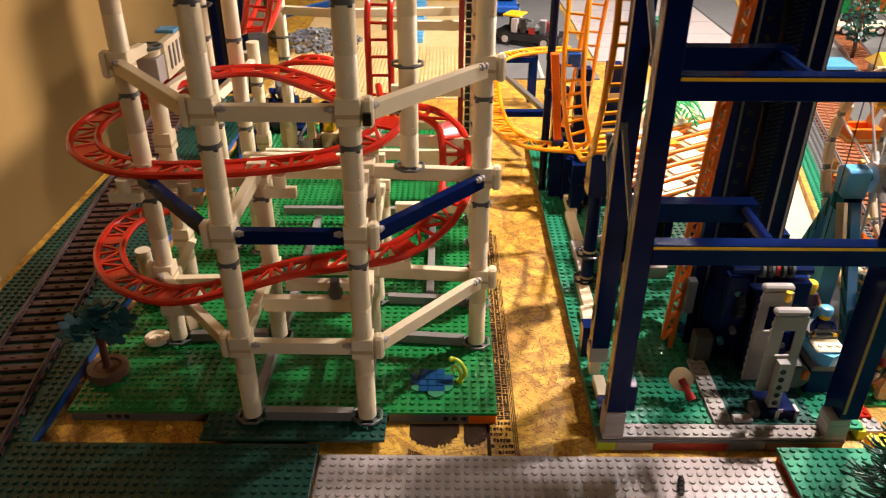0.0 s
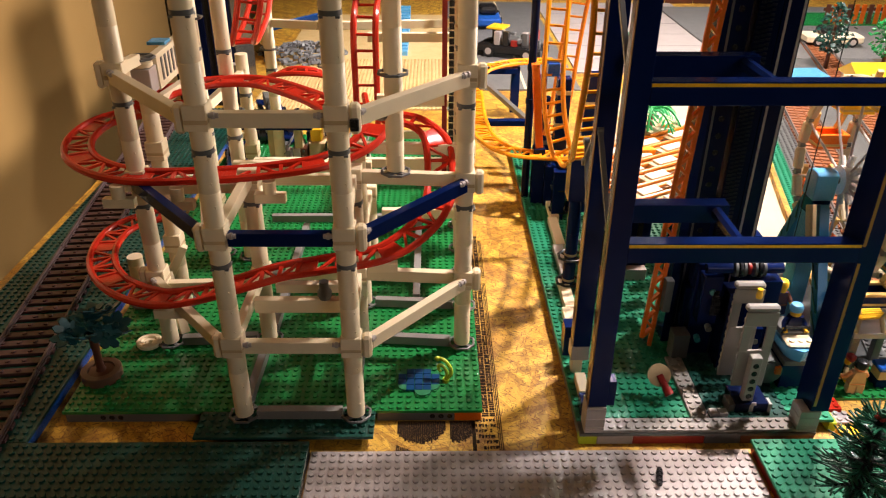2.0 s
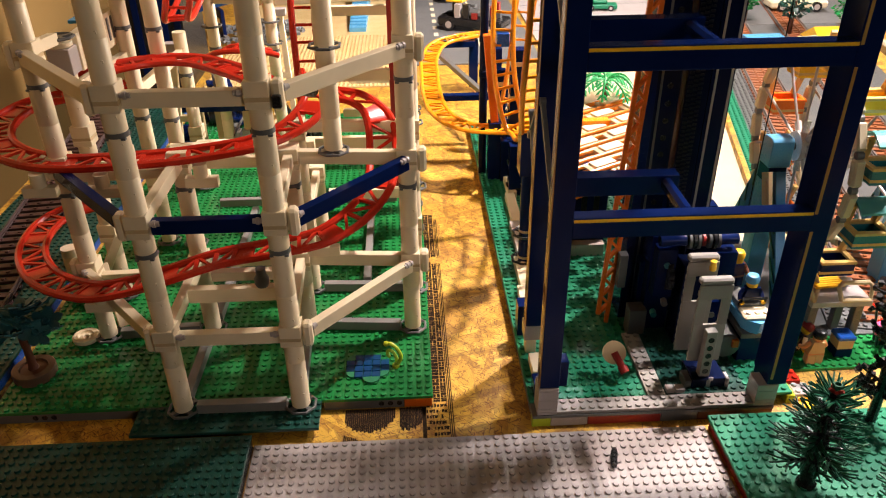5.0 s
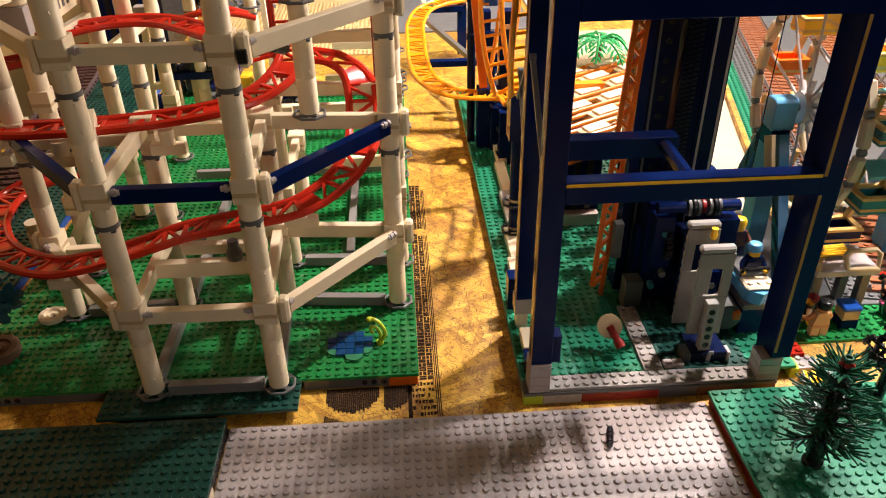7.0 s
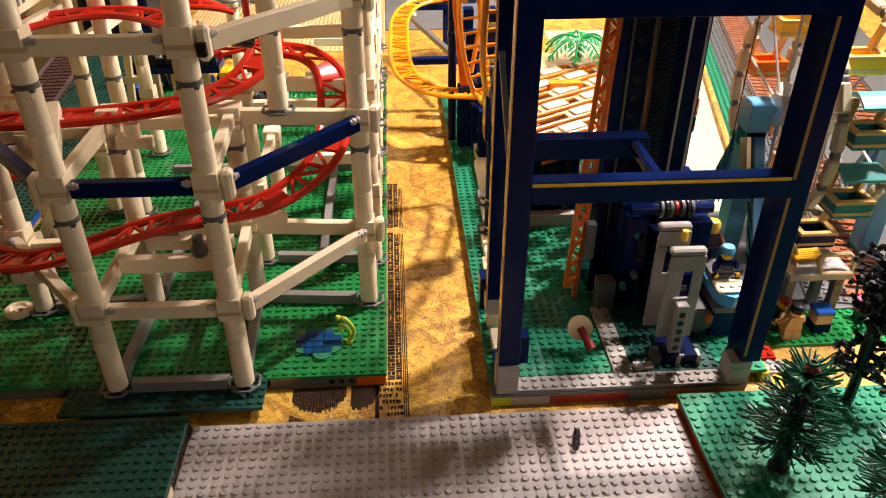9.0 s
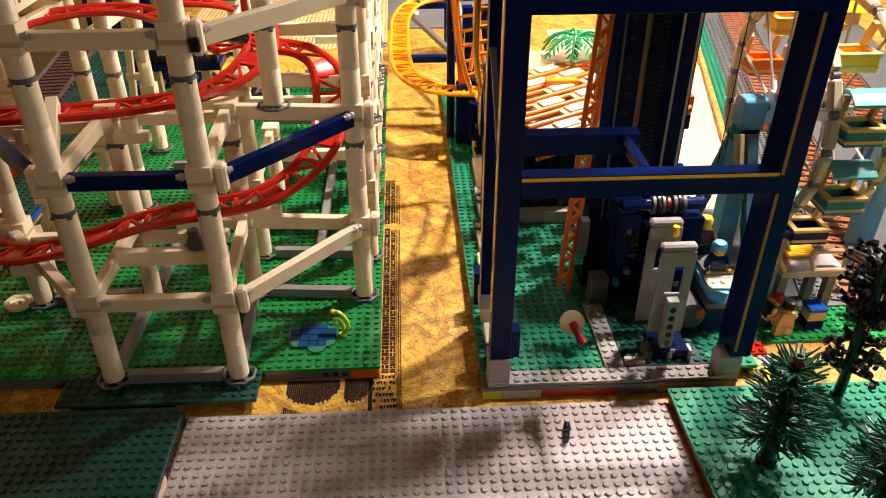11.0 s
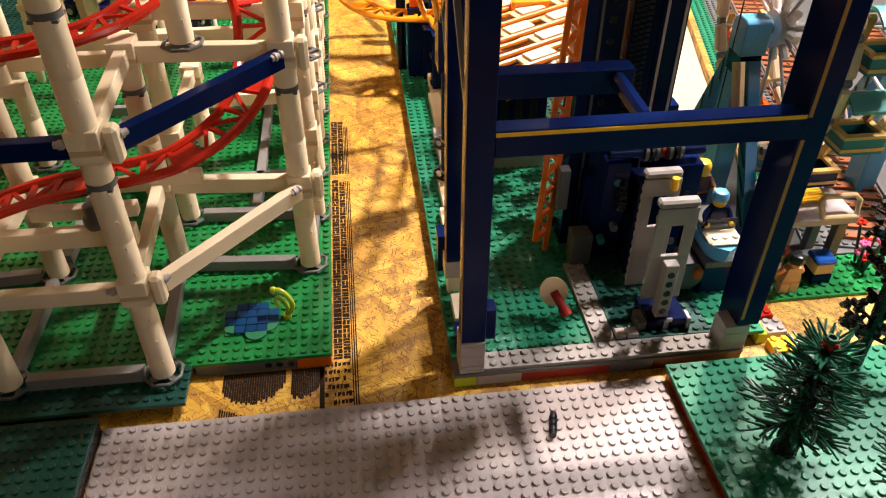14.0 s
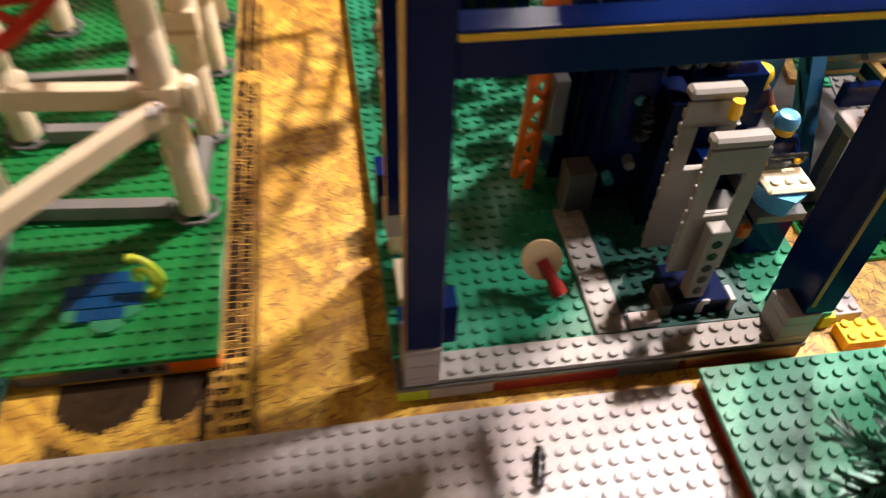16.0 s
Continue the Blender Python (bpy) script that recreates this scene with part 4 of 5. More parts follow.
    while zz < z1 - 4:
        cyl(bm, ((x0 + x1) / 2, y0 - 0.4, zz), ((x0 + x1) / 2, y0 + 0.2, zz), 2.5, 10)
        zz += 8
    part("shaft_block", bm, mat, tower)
bm = bmesh.new()
cyl(bm, (364, 108, 122), (430, 108, 122), 2.4, 12)
part("axle", bm, DKGREY, tower, "grey axle")
for x, r, mat in ((386, 8, DKGREY), (390, 9, BLACK), (394, 8, DKGREY), (399, 6, DKRED), (404, 8, DKGREY), (408, 9, BLACK), (412, 8, DKGREY)):
    bm = bmesh.new()
    cyl(bm, (x, 108, 122), (x + 2.6, 108, 122), r, 24)
    part("pulley", bm, mat, tower)
for x in (372, 420):
    bm = bmesh.new()
    rings = []
    for q in (x, x + 5):
        rings.append([bm.verts.new((q, 112 + (15 if k % 4 < 2 else 12) * math.cos(2 * math.pi * k / 64), 84 + (15 if k % 4 < 2 else 12) * math.sin(2 * math.pi * k / 64))) for k in range(64)])
    for k in range(64):
        g = (k + 1) % 64
        bm.faces.new((rings[0][k], rings[0][g], rings[1][g], rings[1][k]))
    bm.faces.new(rings[0][::-1])
    bm.faces.new(rings[1])
    part("gear", bm, BLACK, tower, "black gear wheel")
for x in (356, 403, 416.4):
    part("guide_strip", box(bmesh.new(), x, 149.3, ZG + 20, x + 2.0, 149.9, 480, 0), GREY if x > 400 else DKGREY, tower, "grey guide strip")
chain = bmesh.new()
for k in range(112):
    for q in range(3):
        box(chain, 380.4 + 4.6 * q, 148.9, 20 + k * 4.1 + 1.2 * q, 384.2 + 4.6 * q, 149.8, 22.2 + k * 4.1 + 1.2 * q, 0)
part("gear_rack", chain, RACK, tower, "dark toothed rack along the shaft", kind="stuff")
for k in range(26):
    part("pin_hole", cyl(bmesh.new(), (365, 149.2, 28 + 16 * k), (365, 149.9, 28 + 16 * k), 2.7, 12), BLACK, tower, "dark pin hole")
part("post_clip", box(bmesh.new(), 333, 127, 60, 341, 136, 96, 0.5), DKGREY, tower, "dark grey clip beside the orange post")
bm = bmesh.new()
tube(bm, smooth_path([(442, 120, 120), (443, 122, 250), (444, 124, 420)], 4), 0.5, 5)
part("cord", bm, BLACK, tower, "thin black cord")


def figure(name, label, x, y, z, rz, torso, legs, hair, face=None, bend=0.0):
    """A toy figure as one plain mesh."""
    bm = bmesh.new()
    start = [0]
    mats = [legs, torso, face or YELLOW, hair]

    def paint(i):
        for f in list(bm.faces)[start[0]:]:
            f.material_index = i
        start[0] = len(bm.faces)
    box(bm, -7.8, -3.6, 0, -0.2, 4.2, 10.5, 0.5)
    box(bm, 0.2, -3.6, 0, 7.8, 4.2, 10.5, 0.5)
    box(bm, -7.8, -3.9, 10.5, 7.8, 3.9, 13, 0.4)
    paint(0)
    vs = [bm.verts.new(v) for v in ((-7.6, -3.9, 13), (7.6, -3.9, 13), (7.6, 3.9, 13), (-7.6, 3.9, 13), (-5.2, -3.9, 25.5), (5.2, -3.9, 25.5), (5.2, 3.9, 25.5), (-5.2, 3.9, 25.5))]
    for f in ((3, 2, 1, 0), (4, 5, 6, 7), (0, 1, 5, 4), (1, 2, 6, 5), (2, 3, 7, 6), (3, 0, 4, 7)):
        bm.faces.new([vs[i] for i in f])
    for s in (-1, 1):
        tube(bm, smooth_path([(s * 6.2, 0, 24), (s * 9.2, -1, 19), (s * 9.8, -5, 15)], 4), 2.3, 8)
    bm.faces.ensure_lookup_table()
    paint(1)
    for s in (-1, 1):
        cyl(bm, (s * 9.8, -5, 14.5), (s * 9.9, -9, 13), 2.1, 10)
    turned(bm, 0, 0, [(3, 25.5), (4.9, 26.8), (5.1, 29), (5.1, 33), (4.6, 34.6), (2.4, 35), (2.4, 36.6)], 18)
    paint(2)
    turned(bm, 0, 1.0, [(5.4, 30), (6.4, 31.5), (6.4, 35), (5.0, 37.6), (2.0, 38.6)], 16)
    paint(3)
    if bend:
        bmesh.ops.transform(bm, matrix=Matrix.Rotation(radians(bend), 4, "X"), verts=bm.verts[:])
    me = bpy.data.meshes.new(name)
    bmesh.ops.recalc_face_normals(bm, faces=bm.faces[:])
    bmesh.ops.scale(bm, vec=(MM, MM, MM), verts=bm.verts[:])
    bm.to_mesh(me)
    bm.free()
    for m in mats:
        me.materials.append(m)
    me.shade_smooth()
    me.set_sharp_from_angle(angle=radians(32))
    ob = new(name, me)
    ob.matrix_basis = pose(x * MM, y * MM, z * MM, 0, 0, rz)
    return tagged(ob, label, "toy figure")


# coaster car on its stand beside the tower
car = thing("coaster_car", "azure and white toy coaster car standing behind the tower", "toy car", at=(447, 88, 46))
bm = bmesh.new()
vs = []
for z, s, d in ((0, 0.72, -4), (14, 1.0, 0)):
    vs.append([bm.verts.new((14 * s * a, 26 * s * b + d, z)) for a, b in ((-1, 1), (-1, -0.45), (-0.62, -0.85), (0, -1.05), (0.62, -0.85), (1, -0.45), (1, 1))])
bm.faces.new(vs[0][::-1])
bm.faces.new(vs[1])
for i in range(7):
    j = (i + 1) % 7
    bm.faces.new((vs[0][i], vs[0][j], vs[1][j], vs[1][i]))
part("hull", bm, AZURE, car, "azure hull")
bm = bmesh.new()
box(bm, -13, -22, 14.2, 13, -4, 18, 1.5)
for x in (-8, 0, 8):
    turned(bm, x, -16, [(2.45, 18), (2.45, 19.7)], 10)
part("nose_plate", bm, WHITE, car, "white nose plate")
part("seat", box(bmesh.new(), -12, -4, 14.2, 12, 24, 20, 0.5), DKGREY, car, "dark grey seat")
bm = bmesh.new()
tube(bm, [(-11, -2, 18), (-11, -6, 27), (11, -6, 27), (11, -2, 18)], 1.6)
part("lap_bar", bm, BLACK, car, "black lap bar")
part("bumper", box(bmesh.new(), -14, 26, 0, 14, 34, 12, 1), NAVY, car)
part("car_stand", box(bmesh.new(), 436, 70, ZG, 460, 130, 40, 0.5), NAVY, tower, "dark blue platform")
part("orange_brick", box(bmesh.new(), 428, 66, 30, 433.7, 84, 38, 0.4), ORANGE, tower, "orange brick")
part("car_stand", box(bmesh.new(), 434, 66, 40.2, 462, 132, 45.8, 0.4), DKGREY, tower)
figure("toy_figure", "blue haired toy figure seated in the coaster car", 447, 92, 54, 0, NAVY, NAVY, AZURE)
figure("toy_figure", "yellow headed toy figure in brown seated behind", 444, 122, 62, 10, BROWN, NAVY, YELLOW)

# ---- far and right: garden stall and figures ----
plate("garden_plate", "bright green studded plate for the garden stall", 488, 66, 632, 210, 1.6, 3.2, GREEN)
figure("toy_figure", "dark haired toy figure in a striped orange top", 514, 76, 1.6, 180, FLESH, TAN, BLACK, FLESH)
figure("toy_figure", "red haired toy figure leaning beside the stall", 494, 92, 2, 100, TAN, BLACK, DKRED, YELLOW, 38)
bin_ = thing("litter_box", "blue and tan brick box with a blue lid", "box", at=(546, 88, 1.6))
part("foot", box(bmesh.new(), -8, -8, 0, 8, 8, 9.4, 0.4), NAVY, bin_, "blue foot")
part("body", box(bmesh.new(), -7.6, -7.6, 9.6, 7.6, 7.6, 19, 0.4), TAN, bin_, "tan middle")
part("lid", box(bmesh.new(), -8.6, -8.6, 19.2, 8.6, 8.6, 24, 1.2), BLUE, bin_, "glossy blue lid")
stall = thing("snack_stall", "grey snack stall with tan rail frames and yellow sticks", "stall", at=(536, 104, 1.6))
for x in (-22, 22):
    bm = box(bmesh.new(), x - 4, -10, 0, x + 4, -2, 52, 0.4)
    for k in range(4):
        cyl(bm, (x, -10.4, 10 + 11 * k), (x, -9.8, 10 + 11 * k), 2.5, 12)
    part("leg", bm, DKGREY, stall, "dark grey leg with pin holes")
    part("leg", box(bmesh.new(), x - 4, 18, 0, x + 4, 26, 52, 0.4), DKGREY, stall)
part("counter", box(bmesh.new(), -28, -14, 52, 30, 28, 58, 0.5), GREY, stall, "light grey counter")
for y, a in ((-12, 0), (0, 35)):
    bm = bmesh.new()
    pts = [(-11, 0, 0), (11, 0, 0), (13, 0, 10), (10, 0, 13), (-10, 0, 13), (-13, 0, 10), (-11, 0, 0)]
    tube(bm, [(1.25 * u, v, 1.3 * w) for u, v, w in pts], 2.3)
    bmesh.ops.transform(bm, matrix=Matrix.Translation((14 if a == 0 else -18, y, 58)) @ Matrix.Rotation(radians(a * 1.6), 4, "Z") @ Matrix.Rotation(radians(-25), 4, "X"), verts=bm.verts[:])
    part("rail_frame", bm, TAN, stall, "tan rail frame")
for k in range(5):
    bm = bmesh.new()
    cyl(bm, (-16, 6 + 3.4 * k, 62), (12, 7 + 3.4 * k, 63), 1.6, 10)
    part("stick", bm, YELLOW, stall, "yellow stick")
part("sign_board", box(bmesh.new(), -26, 30, 58, 22, 36, 72, 0.4), NAVY, stall, "dark blue board")
flowers = thing("flower_bush", "dark leaved bush with red and pink flowers", "flowers", at=(590, 96, 1.6))
for k in range(9):
    a, r = k * 2.4, 3 + 2.2 * k
    x, y, z = 0.5 * r * math.cos(a), r * math.sin(a), 8 + 4.5 * k
    bm = bmesh.new()
    cyl(bm, (x * 0.4, y * 0.4, 0), (x, y, z), 1.3, 6)
    part("stem", bm, DKGREEN, flowers, "dark stem")
    bm = bmesh.new()
    for q in range(5):
        b = q * 1.2566
        bmesh.ops.create_icosphere(bm, subdivisions=1, radius=2.2, matrix=Matrix.Translation((x + 3 * math.cos(b), y + 3 * math.sin(b), z + 1)))
    part("blossom", bm, (RED, PINK, RED)[k % 3], flowers, "red or pink blossom")
for x0, y0, x1, y1, z, mat, nm in ((470, 42, 486, 58, 9, RED, "red_plate"), (474, 26, 490, 40, 7, GREY, "grey_plate"), (472, 8, 496, 22, 6, YELLOW, "yellow_plate"), (466, 24, 473, 40, 8, LIME, "lime_plate"), (470, 59, 480, 70, 9, ORANGE, "orange_plate")):
    root = thing(nm, nm.replace("_", " ") + " lying loose beside the tower foot", "plate")
    part("plate_slab", box(bmesh.new(), x0, y0, ZT, x1, y1, z, 0.3), mat, root)
    studs_mesh("studs", cells(x0, y0, x1, y1), z, mat, root)

for y0, y1, mat in ((-150, -118, BLUE), (-96, -64, WHITE)):
    part("plate_support", box(bmesh.new(), -1.15, y0, ZT, -0.2, y1, 6, 0), mat, None, "brick between the plates", kind="structure")

# ---- pines and bare tree ----
NEEDLE = plastic("needle_green", (0.005, 0.072, 0.034), 0.3, 0.05, 0.0, 0.3)


def pine(x, y, height, seed):
    r = random.Random(seed)
    root = thing("pine_tree", "dark green toy pine with stiff plastic needles", "toy tree", "pine trees", at=(x, y, ZG))
    bm = bmesh.new()
    turned(bm, 0, 0, [(7.5, 0), (7.5, 3), (6.0, 4), (5.6, 24), (7.0, 26), (7.0, 29), (5.2, 30), (5.0, height * 0.45), (6.6, height * 0.45 + 1), (6.6, height * 0.45 + 4), (4.6, height * 0.45 + 5), (4.2, height * 0.72), (5.6, height * 0.72 + 1), (5.4, height * 0.72 + 3), (3.8, height * 0.72 + 4), (3.4, height - 4)], 12)
    part("trunk", bm, BLACK, root, "black trunk")
    bm = bmesh.new()
    turned(bm, 0, 0, [(3.2, height), (3.2, height + 3), (2.2, height + 3), (2.2, height + 1)], 12)
    for lev in range(6):
        f = lev / 5
        z = 26 + (height - 36) * f
        for b in range(6):
            a = 2 * math.pi * (b + r.uniform(-0.2, 0.2)) / 6 + 0.5 * lev
            d = Vector((math.cos(a), math.sin(a), r.uniform(0.1, 0.35) + 0.3 * f)).normalized()
            side = Vector((-math.sin(a), math.cos(a), 0))
            up = side.cross(d) * -1
            o = Vector((0, 0, z))
            ln = (17 * (1 - f) ** 0.7 + 6) * r.uniform(0.8, 1.15)
            part("branch", cyl(bmesh.new(), o, o + d * ln, 2.2, 6, 1.3), BLACK, root, "black branch")
            # stiff needles in flat sprays along the branch
            n = max(3, int(ln / 4))
            for q in range(n + 1):
                p = o + d * (ln * (0.25 + 0.75 * q / n))
                for sgn in (-1, 1):
                    e = (d * r.uniform(0.8, 1.1) + side * (sgn * r.uniform(0.3, 0.85)) + up * r.uniform(-0.2, 0.35)).normalized()
                    cyl(bm, p, p + e * r.uniform(11, 18), 0.95, 6, 0.65)
            cyl(bm, o + d * ln, o + d * (ln + r.uniform(12, 17)), 0.95, 6, 0.65)
    for k in range(5):
        a = k * 1.257 + 0.5
        e = Vector((math.cos(a), math.sin(a), 0.75)).normalized()
        part("tip", cyl(bmesh.new(), e * 2 + Vector((0, 0, height - 5)), e * 6 + Vector((0, 0, height - 5)), 1.7, 8, 1.2), DKRED, root, "red brown tip")
        e = Vector((0.8 * math.cos(a + 0.6), 0.8 * math.sin(a + 0.6), 1)).normalized()
        cyl(bm, Vector((0, 0, height - 2)), Vector((0, 0, height - 2)) + e * r.uniform(12, 18), 1.0, 6, 0.5)
    part("needles", bm, NEEDLE, root, kind="stuff")
    return root


pine(433, -78, 96, 3)
pine(487, -128, 96, 8)
bare = thing("bare_tree", "black plastic tree with bead-like buds", "toy tree", at=(519, -14, ZG))
r2 = random.Random(12)
bm = bmesh.new()
turned(bm, 0, 0, [(4.4, 0), (4.0, 30), (5.6, 60), (5.0, 100), (3.4, 135)], 10)
part("trunk", bm, BLACK, bare)
twigs, buds = bmesh.new(), bmesh.new()
for k in range(70):
    a, z = r2.uniform(0, 6.283), r2.uniform(20, 134)
    d = Vector((math.cos(a), math.sin(a), r2.uniform(0.0, 0.7))).normalized()
    ln = r2.uniform(14, 36) * (1 if z > 38 else 0.8)
    o = Vector((0, 0, z))
    cyl(twigs, o, o + d * ln, 1.4, 6, 1.0)
    for s in range(4):
        q = o + d * (ln * (0.45 + 0.18 * s)) + Vector((r2.uniform(-4, 4), r2.uniform(-4, 4), r2.uniform(-3, 4)))
        e = Vector((r2.uniform(-1, 1), r2.uniform(-1, 1), r2.uniform(-0.3, 1))).normalized()
        cyl(buds, q, q + e * 3.2, 2.6, 8, 2.9)
        cyl(buds, q + e * 3.2, q + e * 3.3, 1.5, 8)
part("twig_work", twigs, BLACK, bare, kind="stuff")
part("bead_foliage", buds, BLACK, bare, kind="stuff")
pin_ = thing("black_pin", "small black ridged pin lying on the grey plate", "toy part", at=(296, -36, 4.2), rz=-14)
bm = bmesh.new()
for k, (y, r) in enumerate(((-9, 2.2), (-6, 2.8), (-3.4, 2.0), (-1, 2.8), (2, 2.0), (4, 2.9), (7, 2.2))):
    cyl(bm, (0, y, 0), (0, y + 2.6, 0), r, 12)
part("pin", bm, BLACK, pin_)

# ---- big wheel ----
wheel = thing("big_wheel", "toy big wheel with tan rims and coloured gondolas", "big wheel", at=(0, 208, 167))
R = 101.0
NG = 10
NR = 20
RX = (526, 578)
GOND = [(ORANGE, "orange"), (YELLOW, "yellow"), (YELLOW, "yellow"), (YELLOW, "yellow"), (TEAL, "teal"), (TEAL, "teal"), (NAVY, "dark blue"), (TEAL, "teal"), (ORANGE, "orange"), (ORANGE, "orange")]
FROST = plastic("frosted_clear_plastic", (0.85, 0.83, 0.8), 0.2, 0.0, 0.35)
RIMGREY = plastic("warm_tan_plastic", (0.5, 0.41, 0.27), 0.3, 0.1)
GOLDTAN = plastic("gold_tan_plastic", (0.62, 0.4, 0.13), 0.3, 0.1)
for x in RX:
    for k in range(NR):
        step = 2 * math.pi / NR
        a0, a1 = step * k + 0.035, step * (k + 1) - 0.035
        bm = bmesh.new()
        bar(bm, (x, R * math.cos(a0), R * math.sin(a0)), (x, R * math.cos(a1), R * math.sin(a1)), 9.5, 9.5, 1.8)
        part("rim_segment", bm, RIMGREY, wheel, "warm tan rim tile")
        am = step * k
        bm = cyl(bmesh.new(), (x - 3, R * math.cos(am), R * math.sin(am)), (x + 3, R * math.cos(am), R * math.sin(am)), 3.6, 12)
        part("rim_hinge", bm, DKGREY, wheel, "dark grey hinge")
        if k % 2 == 0:
            am += radians(16)
            bm = cyl(bmesh.new(), (x, 8 * math.cos(am), 8 * math.sin(am)), (x, R * math.cos(am), R * math.sin(am)), 1.4, 8)
            part("spoke", bm, GREY, wheel, "grey spoke")
bm = bmesh.new()
cyl(bm, (512, 0, 0), (645, 0, 0), 4, 14)
part("axle", bm, DKGREY, wheel)
for x in RX:
    bm = bmesh.new()
    cyl(bm, (x - 6, 0, 0), (x + 6, 0, 0), 15, 20)
    hub = part("hub", bm, FROST, wheel, "clear star hub")
    for k in range(8):
        a = k * math.pi / 4
        part("hub_arm", cyl(bmesh.new(), (x, 0, 0), (x + 2, 26 * math.cos(a), 26 * math.sin(a)), 3.5, 8), FROST, hub)
for k in range(NG):
    a = radians(16 + 36 * k)
    mat, word = GOND[k]
    gy, gz = R * math.cos(a), R * math.sin(a) - 32
    g = new("gondola")
    g.parent = wheel
    g.matrix_basis = Matrix.Translation((551 * MM, gy * MM, (gz + 5) * MM)) @ Matrix.Diagonal((0.88, 0.88, 0.88, 1))
    tagged(g, word + " gondola with gold tan trim")
    bm = bmesh.new()
    for x0, y0, z0, x1, y1, z1 in ((-19, -15, 0, 19, 15, 3), (-19, -15, 3, 19, -11, 15), (-19, 11, 3, 19, 15, 15), (-19, -11, 3, -15, 11, 15), (15, -11, 3, 19, 11, 15)):
        box(bm, x0, y0, z0, x1, y1, z1, 0.3)
    part("tub", bm, mat, g)
    bm = bmesh.new()
    for x0, y0, x1, y1 in ((-20, -16, 20, -10), (-20, 10, 20, 16), (-20, -10, -14, 10), (14, -10, 20, 10)):
        box(bm, x0, y0, 15.2, x1, y1, 18.4, 0.3)
    part("rim_trim", bm, GOLDTAN if mat is not ORANGE else ORANGE, g, "tan trim")
    bm = bmesh.new()
    for x0, y0, x1, y1 in ((-19.6, -15.6, 19.6, -15.05), (-19.6, 15.05, 19.6, 15.6), (-19.6, -15, -19.05, 15), (19.05, -15, 19.6, 15)):
        box(bm, x0, y0, 3.2, x1, y1, 6.2, 0)
    part("lower_band", bm, GOLDTAN, g, "tan band")
    for s in (-1, 1):
        part("arm", bar(bmesh.new(), (s * 15, 12, 18), (s * 17, 4, 42), 6, 6), GOLDTAN, g, "tan arm")
    if mat is TEAL:
        bm = bmesh.new()
        n = 8
        ring = [(-17 + 34 * i / n, 42 + 9 * math.sin(math.pi * i / n)) for i in range(n + 1)]
        up = [[bm.verts.new((x, y, z)) for y, z in ring] for x in (-21, 21)]
        lo = [[bm.verts.new((x, y, z - 2.5)) for y, z in ring] for x in (-21, 21)]
        for i in range(n):
            bm.faces.new((up[0][i], up[0][i + 1], up[1][i + 1], up[1][i]))
            bm.faces.new((lo[0][i + 1], lo[0][i], lo[1][i], lo[1][i + 1]))
            for e in (0, 1):
                bm.faces.new((up[e][i], lo[e][i], lo[e][i + 1], up[e][i + 1]))
        for i in (0, n):
            bm.faces.new((up[0][i], up[1][i], lo[1][i], lo[0][i]))
        part("roof", bm, plastic("sand_teal_roof", (0.1, 0.36, 0.33), 0.2, 0.1) if "sand_teal_roof" not in bpy.data.materials else bpy.data.materials["sand_teal_roof"], g, "sea teal curved roof")
for x, lab in ((503, ""), (652, "")):
    bm = bmesh.new()
    prof = [(-12, -18), (12, -18), (12, 3), (9.5, 9), (4, 12), (-8, 12), (-12, 9)]
    ends = [[bm.verts.new((q, u, v)) for u, v in prof] for q in (x - 11, x + 11)]
    for i in range(len(prof)):
        j = (i + 1) % len(prof)
        bm.faces.new((ends[0][i], ends[0][j], ends[1][j], ends[1][i]))
    bm.faces.new(ends[0][::-1])
    bm.faces.new(ends[1])
    bmesh.ops.bevel(bm, geom=bm.edges[:], offset=0.8, segments=1, affect="EDGES", profile=0.7)
    part("bearing_head", bm, AZURE, wheel, "azure bearing head")
    part("head_block", box(bmesh.new(), x - 9, -11, -36, x + 9, 11, -18.3, 0.5), NAVY, wheel, "dark blue block")
    part("support_post", box(bmesh.new(), x - 9, -11, -164, x + 9, 11, -36.3, 0.5), AZURE, wheel, "azure support post")
    for s in (-1, 1):
        bm = bmesh.new()
        bar(bm, (x, s * 78, -163), (x, s * 12, -22), 10, 13)
        part("support_leg", bm, LEGTEAL, wheel, "teal sloping leg")
        bm = bmesh.new()
        for q in range(5):
            u = 0.14 + 0.16 * q
            p0 = Vector((x - 5.4, s * (78 - 66 * u) - 5, -163 + 141 * u))
            p1 = Vector((x - 5.4, s * (78 - 66 * u - 9) + 5, -163 + 141 * u + 20))
            bar(bm, p0, p1, 1.6, 1.6, 0)
        part("leg_lattice", bm, DKGREEN, wheel, "dark lattice")
    bm = bmesh.new()
    bar(bm, (x - 13, -34, -58), (x - 13, -16, -20), 4, 15)
    for q in range(4):
        u = 0.2 + 0.18 * q
        bar(bm, (x - 15.2, -34 + 18 * u - 2.5, -58 + 38 * u), (x - 15.2, -34 + 18 * u + 2.5, -58 + 38 * u + 3), 0.8, 4, 0)
    part("sand_panel", bm, TAN, wheel, "tan windowed panel")
part("wheel_base", box(bmesh.new(), 480, -95, -168, 660, 95, -163, 0.5), DKGREY, wheel, "dark grey base plate")

# thin sheet that turns this part of the table top pale cream
part("pale_board", box(bmesh.new(), 462, 226, ZT, 690, 1040, -1.15, 0), paint_material("pale_board_paint", (0.5, 0.42, 0.27), (0.6, 0.51, 0.34), 0.6, 8.0), None, "thin pale cream sheet over the table top", kind="structure")

